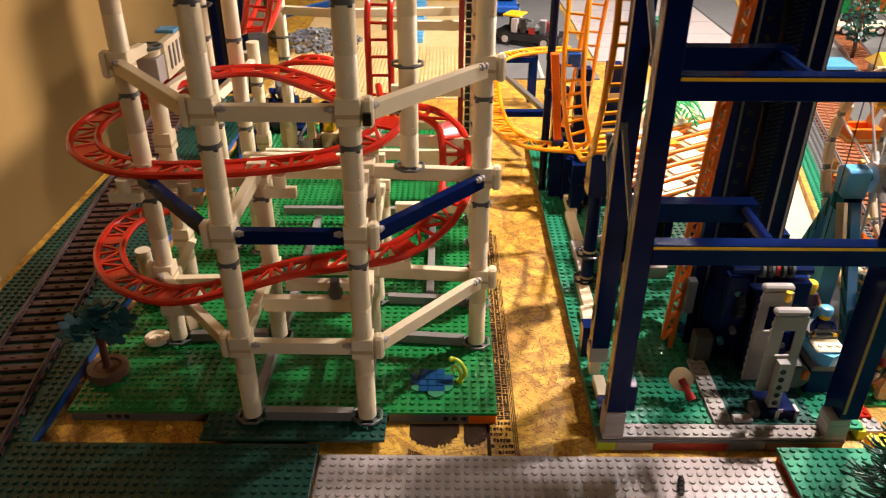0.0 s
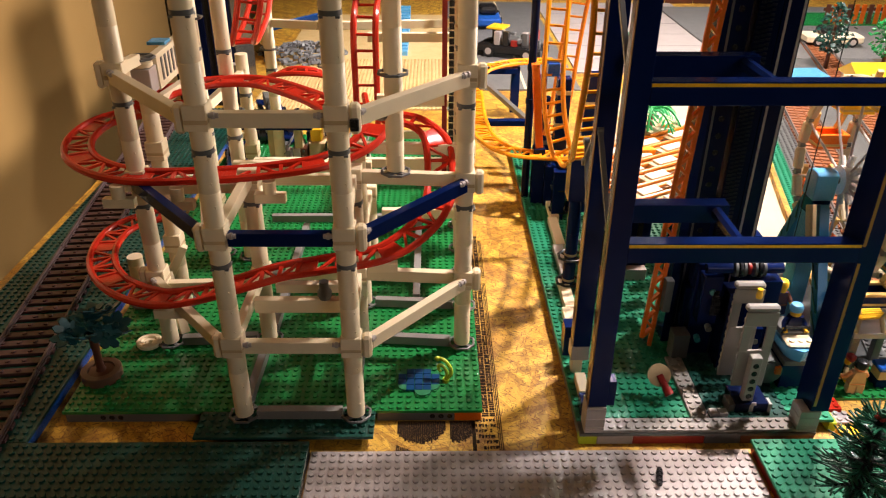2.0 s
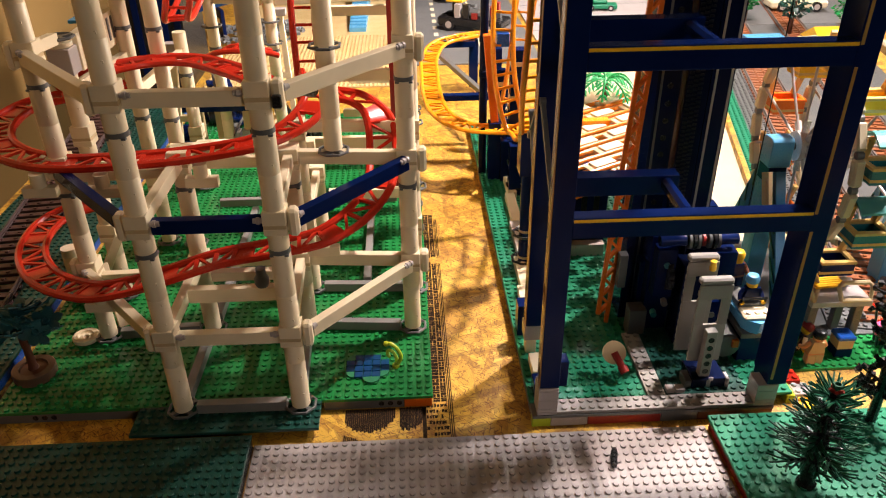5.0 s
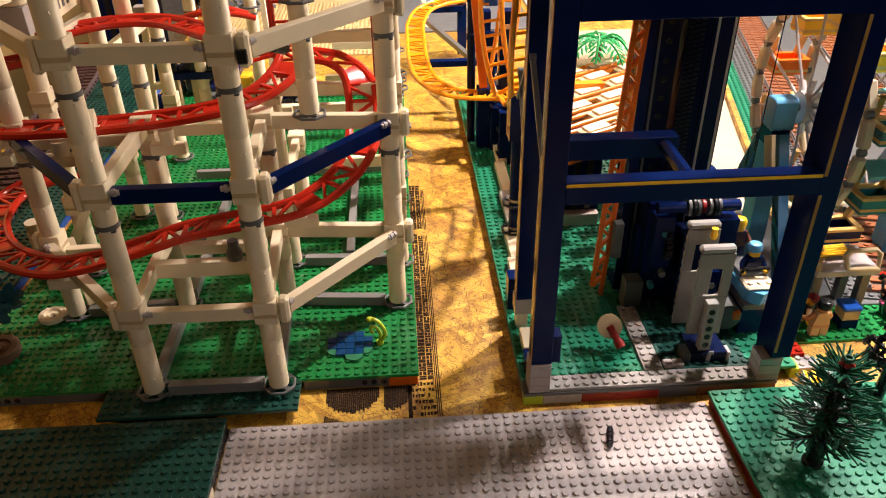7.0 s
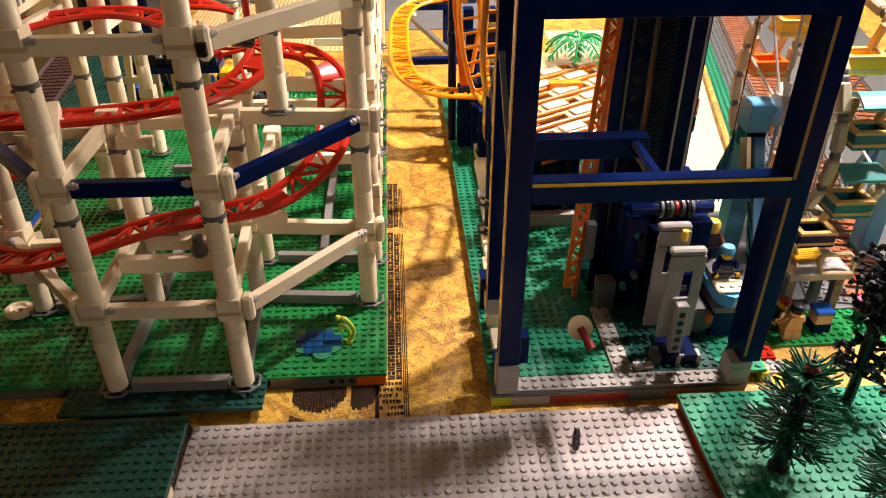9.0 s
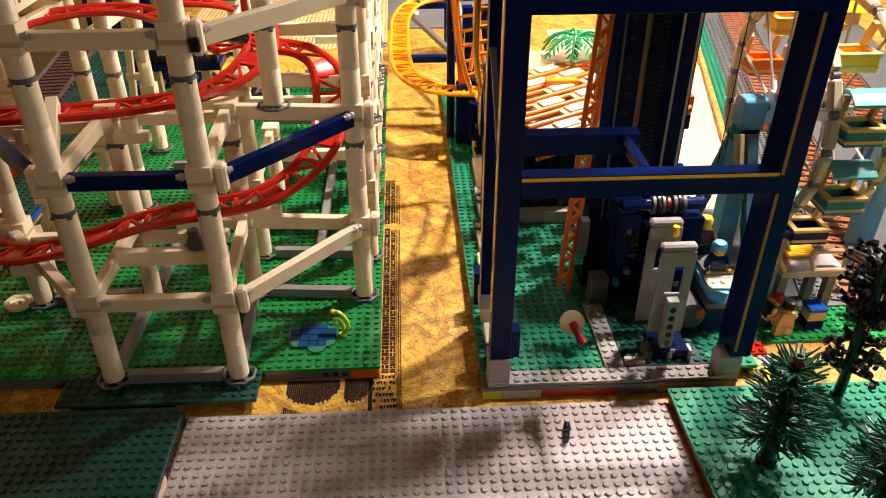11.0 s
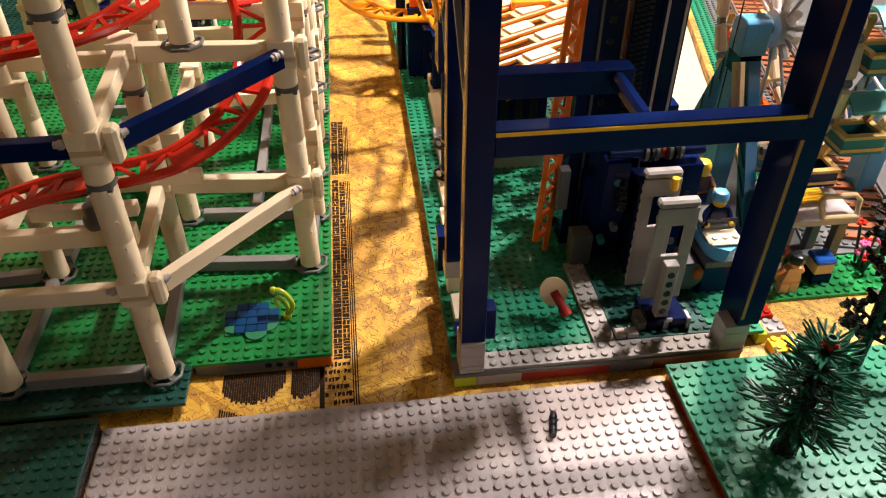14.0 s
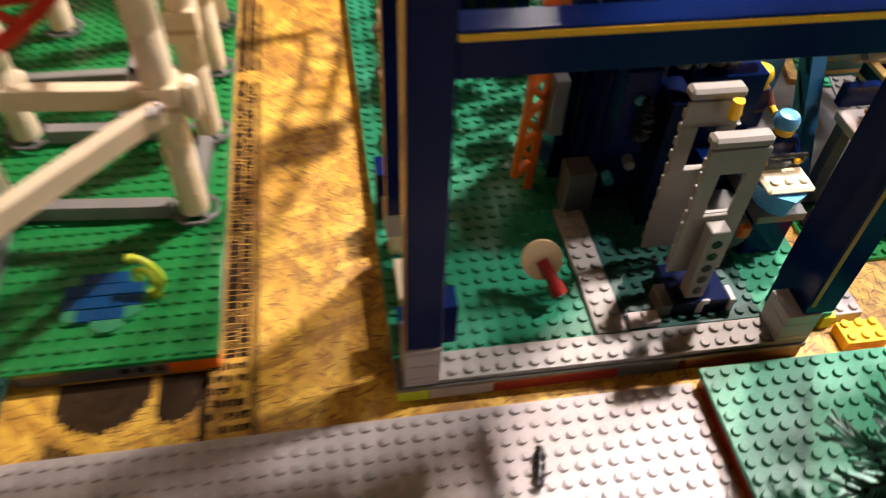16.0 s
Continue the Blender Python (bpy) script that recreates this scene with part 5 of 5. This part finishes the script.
# ---- right railway beyond the wheel ----
right = thing("railway_plate", "grey studded plate edged with green under the tracks", "base plate", at=(618, 380, 0), rz=-14)
part("plate_slab", box(bmesh.new(), 0, -260, ZT, 300, 1500, 6, 0.3), DKGREY, right)
part("edge_strip", box(bmesh.new(), -24, -160, ZT, -0.3, 1500, 6, 0.3), SEAGREEN, right, "green edge strip")
part("board_edge", box(bmesh.new(), -32, -160, ZT, -24.3, 1500, 9, 0.5), OSB, right, "board edging")
studs_mesh("edge_studs", cells(-24, -160, 0, 720), 6, SEAGREEN, right)
studs_mesh("studs", cells(0, -260, 96, 720), 6, DKGREY, right)
BRICKTIE = plastic("orange_brown_sleeper", (0.28, 0.09, 0.03), 0.35)
for off in (62, 190):
    ca, sa = math.cos(radians(-14)), math.sin(radians(-14))
    railway("railway_track", "orange brown sleepers under grey toy rails", (618 + off * ca + 250 * sa, 380 + off * sa - 250 * ca), -14, 1500, BRICKTIE, RAILGREY, 6)

# ---- yellow coaster ----
ycoast = thing("yellow_coaster", "yellow and orange toy coaster with a vertical loop", "roller coaster")
YTRACK = plastic("warm_yellow_plastic", (0.86, 0.31, 0.008), 0.22, 0.1)
track([(330, 474, 86), (270, 477, 86), (215, 488, 88), (184, 525, 94), (174, 600, 97), (174, 690, 99), (177, 770, 101), (200, 850, 103), (260, 888, 105), (330, 895, 106)], YTRACK, ycoast, 12.5, 3.0, 13, label="yellow turn of track")
track([(251, 433, 423), (251, 414, 350), (251, 394, 304), (247, 369, 235), (251, 365, 186), (262, 367, 141), (270, 353, 130), (269, 309, 141), (263, 237, 179), (253, 178, 222), (248, 142, 263), (248, 128, 309), (249, 132, 350), (251, 155, 404), (252, 178, 441)], YTRACK, ycoast, 11.4, 2.9, 15.5, bank=[(1, 0.1, 0)] * 15, lattice=False, label="yellow vertical loop")
track([(280, 540, 90), (291, 550, 150), (299, 560, 220), (308, 565, 290), (318, 568, 360), (326, 570, 430)], plastic("orange_track_plastic", (0.8, 0.24, 0.014), 0.22), ycoast, 12.5, 3.0, 15, bank=[(1, 0.15, 0)] * 6, lattice=False, label="orange rising track")
bm = bmesh.new()
bar(bm, (254, 489, 94), (242, 489, 210), 12, 10)
part("orange_pillar", bm, ORANGE, ycoast, "orange pillar")
part("navy_block", box(bmesh.new(), 246, 480, ZG, 262, 498, 93.7, 0.5), NAVY, ycoast, "dark blue support")
bm = bmesh.new()
turned(bm, 240, 506, [(5.5, ZG), (5.5, 150), (6.6, 151), (6.6, 158), (5.5, 159), (5.5, 196), (6.6, 197), (6.6, 204), (5.5, 205), (5.5, 300)], 18)
part("navy_pillar", bm, DEEP, ycoast, "tall round dark pillar")
for x0, y0, z0, x1, y1, z1 in ((286, 470, ZG, 304, 488, 84), (262, 470, ZG, 278, 486, 72), (300, 520, ZG, 316, 536, 70), (276, 640, ZG, 292, 656, 90), (268, 428, ZG, 284, 444, 82), (290, 446, ZG, 306, 462, 78), (262, 600, ZG, 276, 616, 160), (252, 880, ZG, 268, 896, 98), (184, 628, 74, 262, 640, 83), (188, 868, 88, 262, 880, 98)):
    part("navy_block", box(bmesh.new(), x0, y0, z0, x1, y1, z1, 0.5), NAVY, ycoast, "dark blue support")
bm = bmesh.new()
bar(bm, (190, 862, 84), (256, 644, 78), 8, 8)
part("cross_brace", bm, DKGREY, ycoast, "grey cross brace")
for x0, y0, x1, y1, top in ((276, 500, 294, 518, 186), (304, 452, 322, 470, 206), (262, 560, 278, 576, 140)):
    part("navy_pillar", box(bmesh.new(), x0, y0, ZG, x1, y1, top, 0.5), NAVY, ycoast, "tall dark blue pillar")
    for z in (70, 118, 164):
        if z < top - 8:
            part("pillar_band", box(bmesh.new(), x0 - 0.6, y0 - 0.6, z, x1 + 0.6, y1 + 0.6, z + 6, 0.3), TAN if z > 100 else DKGREY, ycoast, "plate round the pillar")
part("clip", box(bmesh.new(), 240, 366, 228, 254, 379, 243, 0.5), BLUE, ycoast, "blue clip on the loop")

# stack of launch tracks behind the tower
OTRACK = bpy.data.materials["orange_track_plastic"]
launch = thing("launch_tracks", "stacked orange tracks with white cross plates", "toy track")
for k in range(7):
    y0, z0 = 196 + 27 * k, 146 + 1.5 * k
    a, b = Vector((296, y0 - 8, z0 - 9)), Vector((460, y0 + 62, z0 + 5))
    d = (b - a).normalized()
    n = Vector((-d.y, d.x, 0)).normalized()
    t = new("track")
    t.parent = launch
    for s in (-1, 1):
        bm = bmesh.new()
        tube(bm, [a + n * s * 7.5, b + n * s * 7.5], 2.5)
        part("rail", bm, OTRACK, t)
        bm = bmesh.new()
        tube(bm, [a + n * s * 7.5 - Vector((0, 0, 6)), b + n * s * 7.5 - Vector((0, 0, 6))], 1.6)
        part("rail", bm, OTRACK, t)
    for q in range(4):
        c = a + d * (12 + 46 * q + (k * 19) % 46)
        if (c - a).length > (b - a).length - 10:
            continue
        e = c + d * 25
        part("cross_plate", bar(bmesh.new(), c + Vector((0, 0, 2)), e + Vector((0, 0, 2)), 14, 4), WHITE, t, "white cross plate")
        part("clip", bar(bmesh.new(), c - d * 7 + Vector((0, 0, 1)), c - d * 1 + Vector((0, 0, 1)), 12, 2), TAN, t, "tan clip")
for x, y in ((440, 262), (330, 390), (440, 400)):
    part("trestle", box(bmesh.new(), x, y, ZG, x + 8, y + 8, 142, 0.4), ORANGE, launch, "orange trestle post")
for x, y in ((330, 322), (353, 320)):
    part("end_post", box(bmesh.new(), x, y, 60, x + 8, y + 8, 146, 0.5), YTRACK, launch, "yellow end post")
part("end_beam", bar(bmesh.new(), (330, 326, 151), (364, 326, 151), 11, 9), YTRACK, launch, "yellow end beam")
# panel added to keep lamplight through the tracks off the tower floor
part("deck", box(bmesh.new(), 298, 300, 112, 462, 452, 118, 0.4), TAN, launch, "tan panel added under the tracks to block light")
part("tray", box(bmesh.new(), 320, 372, 146, 420, 440, 150, 0.4), TAN, launch, "tan platform")
part("end_block", box(bmesh.new(), 448, 262, 140, 470, 276, 158, 0.6), ORANGE, launch, "orange end block")
part("end_block", box(bmesh.new(), 452, 258, 124, 468, 272, 139.7, 0.6), NAVY, launch, "dark blue end block")
palm = thing("palm_tree", "green palm leaves over the orange tracks", "toy plant", at=(376, 398, 150))
bm = bmesh.new()
turned(bm, 0, 0, [(4, 0), (3, 26)], 10)
part("trunk", bm, BROWN, palm)
PALM = plastic("bright_leaf_green", (0.02, 0.3, 0.08), 0.25, 0.1)
for k in range(9):
    a = k * 0.698 + 0.2
    ln, lift = (46, 26) if k % 2 else (38, 40)
    side = Vector((-math.sin(a), math.cos(a), 0))
    out = Vector((math.cos(a), math.sin(a), 0))
    up = Vector((0, 0, 1))
    bm = bmesh.new()
    spine = [out * (ln * q) + up * (26 + lift * q - (lift + 14) * q * q) for q in (i / 8 for i in range(9))]
    tube(bm, spine, 1.3, 6)
    # pointed leaflets on both sides of the rib, shorter towards the tip
    for i in range(1, 8):
        c, n = spine[i], (spine[i + 1] - spine[i]).normalized()
        w = 13.5 * (1 - (i / 8 - 0.35) ** 2 * 1.9)
        for sgn in (-1, 1):
            tip = c + side * (sgn * w) + n * (w * 0.75) - up * (0.3 * w)
            mid = (c + tip) / 2
            vs = [bm.verts.new(v) for v in (c, mid + n * 2.6, tip, mid - n * 2.6, mid + up * 1.0, mid - up * 0.8)]
            for p, q in ((0, 1), (1, 2), (2, 3), (3, 0)):
                bm.faces.new((vs[p], vs[q], vs[4]))
                bm.faces.new((vs[q], vs[p], vs[5]))
    bmesh.ops.recalc_face_normals(bm, faces=bm.faces)
    part("frond", bm, PALM, palm, smooth=False)

# ---- far end of the layout ----
far = thing("road_plate", "grey printed road plate with white dashes", "road plate")
part("road_slab", box(bmesh.new(), 150, 1060, ZT, 420, 2000, 1.6, 0.3), ASPHALT, far)
for k in range(14):
    part("dash", box(bmesh.new(), 204, 1090 + 62 * k, 1.6, 214, 1120 + 62 * k, 1.8, 0), WHITE, far, "white dash")
part("road_line", box(bmesh.new(), 300, 1062, 1.6, 306, 1998, 1.8, 0), WHITE, far, "white line")
sand = thing("sand_plate", "yellow sand coloured plates with scattered studs", "base plate")
part("plate_slab", box(bmesh.new(), -250, 930, ZT, 148, 1800, 1.6, 0.3), SAND, sand)
studs_mesh("studs", cells(-250, 930, 150, 1300), 1.6, SAND, sand, 6)
rock = thing("rock_pile", "pile of dark grey bricks on the sand plates", "rubble", at=(-205, 1330, 1.6))
bm = bmesh.new()
rr = random.Random(5)
for k in range(240):
    a, q = rr.uniform(0, 6.283), rr.random() ** 0.6
    x, y = 105 * q * math.cos(a), 100 * q * math.sin(a)
    z = max(0, 26 * (1 - q) + rr.uniform(-6, 6))
    s = rr.choice((8, 8, 16))
    box(bm, -s / 2, -4, 0, s / 2, 4, 6, 0, Matrix.Translation((x, y, z)) @ Matrix.Rotation(rr.uniform(0, 3.14), 4, "Z") @ Matrix.Rotation(rr.uniform(-0.5, 0.5), 4, "X"))
part("bricks", bm, plastic("slate_grey_plastic", (0.2, 0.21, 0.22), 0.3), rock, kind="stuff")
slide = thing("water_slide", "blue ribbed toy water slide", "slide")
for k in range(16):
    part("slide_step", box(bmesh.new(), 6, 1330 + 22 * k, ZT, 46, 1351 + 22 * k, 12 + 2.6 * k, 1.0), AZURE, slide)


def toy_car(x, y, z, rz, body, cabin, name, label, s=1.0):
    root = thing(name, label, "toy car", at=(x, y, z), rz=rz)
    bm = box(bmesh.new(), -19 * s, -45 * s, 5 * s, 19 * s, 45 * s, 17 * s, 2.5 * s)
    part("body", bm, body, root)
    bm = box(bmesh.new(), -15 * s, -16 * s, 17 * s, 15 * s, 24 * s, 29 * s, 4 * s)
    part("cabin", bm, cabin, root, "dark windows")
    for sx in (-1, 1):
        for wy in (-27, 27):
            bm = bmesh.new()
            cyl(bm, (sx * 15 * s, wy * s, 8 * s), (sx * 21 * s, wy * s, 8 * s), 8 * s, 18)
            w = part("wheel", bm, BLACK, root, "black wheel")
            bm = bmesh.new()
            cyl(bm, (sx * 21 * s, wy * s, 8 * s), (sx * 21.6 * s, wy * s, 8 * s), 4.5 * s, 12)
            part("rim", bm, GREY, w, "grey rim")
    return root


toy_car(262, 1680, 1.8, 0, BLUE, BLACK, "toy_car", "dark blue toy car on the road plate", 1.7)
truck = toy_car(300, 1330, 1.8, 62, BLACK, DKGREY, "toy_truck", "black toy truck with an open engine and a yellow top", 1.8)
for k in range(16):
    rk = random.Random(60 + k)
    x, y = rk.uniform(-30, 30), rk.uniform(-70, 60)
    part("engine_piece", box(bmesh.new(), x - 7, y - 7, 30, x + 7, y + 7, rk.uniform(38, 62), 0.8), (BLACK, DKGREY, DKRED, GREY)[k % 4], truck)
part("top", box(bmesh.new(), -24, 20, 63, 24, 62, 68, 1), YELLOW, truck, "yellow top")
toy_car(-196, 620, ZG + 1, 14, BLUE, NAVY, "toy_car", "bright blue and white toy car behind the pillars", 1.1)
toy_car(-165, 730, ZG + 1, 70, NAVY, WHITE, "toy_car", "navy toy car parked on the green base", 1.0)
toy_car(1115, 1425, 8, 86, WHITE, BLACK, "toy_car", "white toy car on the grey street", 1.55)
toy_car(640, 1490, 3, 80, SEAGREEN, SEAGREEN, "toy_car", "small sea green toy car on the pale plaza", 0.9)
plaza = thing("plaza_plate", "pale grey smooth plaza plate beside the railway", "base plate")
part("plate_slab", box(bmesh.new(), 432, 1190, ZT, 860, 1980, 2.4, 0.3), GREY, plaza)
for k in range(5):
    part("seam", box(bmesh.new(), 434, 1300 + 128 * k, 2.4, 858, 1302 + 128 * k, 2.6, 0), DKGREY, plaza, "dark seam")
lawn = thing("lawn_plate", "bright green plate behind the street", "base plate")
part("plate_slab", box(bmesh.new(), 960, 1640, 6.9, 1500, 1800, 10, 0.3), GREEN, lawn)
park_fence = thing("park_fence", "orange brown toy fence on the green plate", "fence")
for k in range(12):
    part("slat", box(bmesh.new(), 1200 + 20 * k, 1650, 10, 1212 + 20 * k, 1655, 62, 0.4), ORANGE if k % 3 else BROWN, park_fence)
part("top_rail", box(bmesh.new(), 1196, 1655.3, 44, 1440, 1660, 52, 0.4), BROWN, park_fence)
street = thing("street_plate", "grey printed street plate at the far corner", "road plate")
part("road_slab", box(bmesh.new(), 800, 1290, ZT, 1500, 1900, 6.9, 0.3), ASPHALT, street)
for k in range(4):
    part("fence_panel", box(bmesh.new(), 760 + 90 * k, 1990, ZT, 846 + 90 * k, 2000, 70, 0.5), BROWN, street, "brown fence panel")


def leaf_tree(x, y, z, h, seed):
    r = random.Random(seed)
    root = thing("street_tree", "green toy street tree with small leaves", "toy tree", "street trees", at=(x, y, z))
    bm = bmesh.new()
    turned(bm, 0, 0, [(5, 0), (4, h * 0.4), (2.5, h * 0.9)], 10)
    part("trunk", bm, BROWN, root)
    bm = bmesh.new()
    for k in range(260):
        zz = r.uniform(0.3, 1.0)
        rad = h * 0.3 * math.sin(math.pi * min(1, (zz - 0.18) / 0.86)) * r.uniform(0.3, 1)
        a = r.uniform(0, 6.283)
        m = Matrix.Translation((rad * math.cos(a), rad * math.sin(a), zz * h)) @ Euler((r.uniform(-1, 1), r.uniform(-1, 1), a)).to_matrix().to_4x4()
        box(bm, -4, -2.5, -0.6, 4, 2.5, 0.6, 0, m)
    part("crown", bm, PALM if seed % 2 else DKGREEN, root, kind="stuff")


for k, (x, y, h) in enumerate(((1000, 1200, 150), (1112, 1172, 140), (1210, 1290, 140), (950, 1330, 110))):
    leaf_tree(x, y, 1.6, h, 20 + k)
hut = thing("toy_hut", "toy hut with a yellow roof and azure canopy", "toy house", at=(1030, 1050, 0))
part("wall", box(bmesh.new(), -50, -40, 0, 50, 40, 36, 0.5), TAN, hut)
bm = bmesh.new()
vs = [bm.verts.new(v) for v in ((-58, -50, 34), (58, -50, 34), (58, 50, 34), (-58, 50, 34), (-58, 0, 62), (58, 0, 62))]
for f in ((0, 1, 5, 4), (3, 4, 5, 2), (0, 4, 3), (1, 2, 5), (3, 2, 1, 0)):
    bm.faces.new([vs[i] for i in f])
part("roof", bm, YELLOW, hut, "pale yellow roof")
part("canopy", box(bmesh.new(), -150, 50, 10, -66, 120, 18, 1), AZURE, hut, "azure canopy")
sign = thing("hoarding", "dark toy hoarding with pale bars of lettering", "sign", at=(-300, 1330, 0), rz=-60)
part("board", box(bmesh.new(), -60, -4, 0, 60, 4, 70, 0.5), NAVY, sign)
for k in range(5):
    part("letter_bar", box(bmesh.new(), -48 + 20 * k, -4.6, 30, -34 + 20 * k, -4.05, 50, 0), WHITE, sign, "pale lettering bar")
# dark stand by the wall, blue beam and white trestle beyond the coaster
cab = thing("display_cabinet", "dark blue boarded toy building by the wall with a wooden top", "toy building", at=(-390, 960, ZT))
part("body", box(bmesh.new(), 0, 0, 0, 120, 150, 226, 0.6), BLACK, cab)
part("top_board", box(bmesh.new(), -6, -6, 226.3, 150, 156, 236, 0.8), OSB, cab, "strand board top")
for k in range(5):
    part("front_rib", box(bmesh.new(), 8 + 24 * k, -3, 20, 20 + 24 * k, -0.2, 210, 0.4), NAVY if k % 2 else DEEP, cab, "dark rib")
beam_ = thing("blue_beam", "long blue beam resting on white trestles", "toy beam")
part("beam", bar(bmesh.new(), (-170, 700, 203), (-40, 705, 232), 9, 9), BLUE, beam_)
for x, s in ((-165, 1), (-60, 1)):
    tr = thing("white_trestle", "white splayed trestle on the green base behind the pillars", "toy trestle", "white trestles", at=(x, 520 if x < -100 else 700, ZG))
    for d in (-16, 16):
        part("leg", bar(bmesh.new(), (d, 0, 0), (d * 0.3 + 6, 0, 180), 8, 8), WHITE, tr)
    part("cap", box(bmesh.new(), -8, -7, 180, 20, 7, 190, 0.4), GREY, tr)
    part("cross_bar", box(bmesh.new(), -14, -4.4, 84, 18, 4.4, 92, 0.4), WHITE, tr)
chassis = thing("truck_chassis", "dark blue open toy truck chassis with grey motor and black wheels", "toy truck", at=(-172, 770, ZG), rz=-72)
for y in (-16, 16):
    part("frame_rail", box(bmesh.new(), -60, y - 4, 34, 60, y + 4, 44, 0.4), NAVY, chassis)
for x in (-56, 0, 56):
    part("cross_member", box(bmesh.new(), x - 4, -11.8, 34.5, x + 4, 11.8, 43, 0.4), NAVY, chassis)
for x in (-40, 40):
    for y in (-24, 24):
        w = part("wheel", cyl(bmesh.new(), (x, y - 5, 16), (x, y + 5, 16), 16, 20), BLACK, chassis, "black wheel")
        part("rim", cyl(bmesh.new(), (x, y - 5.6, 16), (x, y + 5.6, 16), 8, 14), GREY, w, "grey rim")
bm = box(bmesh.new(), -30, -10, 44.3, 6, 10, 66, 1.0)
cyl(bm, (6, 0, 55), (22, 0, 55), 8, 16)
part("motor", bm, DKGREY, chassis, "grey motor")
hose = thing("black_hose", "black ribbed hose lying across the green base", "hose")
part("hose", tube(bmesh.new(), smooth_path([(-130, 820, 20), (-100, 790, 40), (-70, 760, 30), (-40, 700, 18), (-10, 690, 16)], 6), 4), BLACK, hose)
crane = thing("toy_digger", "black and yellow toy machine with grey gears behind the pillars", "toy machine", at=(-70, 640, ZG))
for x in (-26, 26):
    part("track_belt", box(bmesh.new(), x - 8, -36, 0, x + 8, 36, 20, 6), BLACK, crane)
part("body", box(bmesh.new(), -17, -24, 14, 17, 26, 40, 1.5), TAN, crane, "tan body")
part("cab", box(bmesh.new(), -14, -20, 40.3, 4, 4, 62, 2), YELLOW, crane, "yellow cab")
part("boom", bar(bmesh.new(), (8, 10, 42), (20, -40, 86), 8, 8), DKGREY, crane, "dark grey boom")
# frame of olive posts and a motor behind the white pillars
frame_ = thing("olive_stand", "olive tan framed stand with black machinery", "toy stand", at=(-135, 600, ZG))
for x in (-40, -10, 30):
    part("post", box(bmesh.new(), x, 0, 0, x + 12, 12, 70, 0.5), TAN, frame_)
part("deck", box(bmesh.new(), -60, -10, 70, 60, 30, 80, 0.5), NAVY, frame_, "dark blue deck")
bm = bmesh.new()
for k in range(14):
    box(bm, -55 + 8 * k, -6 + 3 * (k % 3), 80, -48 + 8 * k, 6 + 3 * (k % 3), 86 + 4 * (k % 4), 0.4)
part("machinery", bm, BLACK, frame_, "black machinery", kind="stuff")

# row of dark motors and gear housings behind the white pillars
bed = thing("machine_bed", "row of dark motors and gear housings on the green base", "machine", at=(-60, 610, ZG))
rm = random.Random(31)
for k in range(22):
    x, y = -70 + 13 * (k % 11) + rm.uniform(-3, 3), (k // 11) * 44 + rm.uniform(-6, 6)
    h = rm.uniform(14, 46)
    bm = box(bmesh.new(), x - 5.6, y - 9, 0, x + 5.6, y + 9, h, 0.6)
    if k % 3 == 0:
        cyl(bm, (x, y - 12, h * 0.6), (x, y + 12, h * 0.6), 4.4, 14)
    part("housing", bm, rm.choice((BLACK, BLACK, DKGREY, NAVY, BROWN, GREY, BLUE)), bed)
for k in range(5):
    x = -62 + 30 * k
    part("shaft_rod", cyl(bmesh.new(), (x, -14, 30 + 4 * (k % 2)), (x + 8, 62, 40), 2.0, 8), DKGREY, bed, "grey rod")
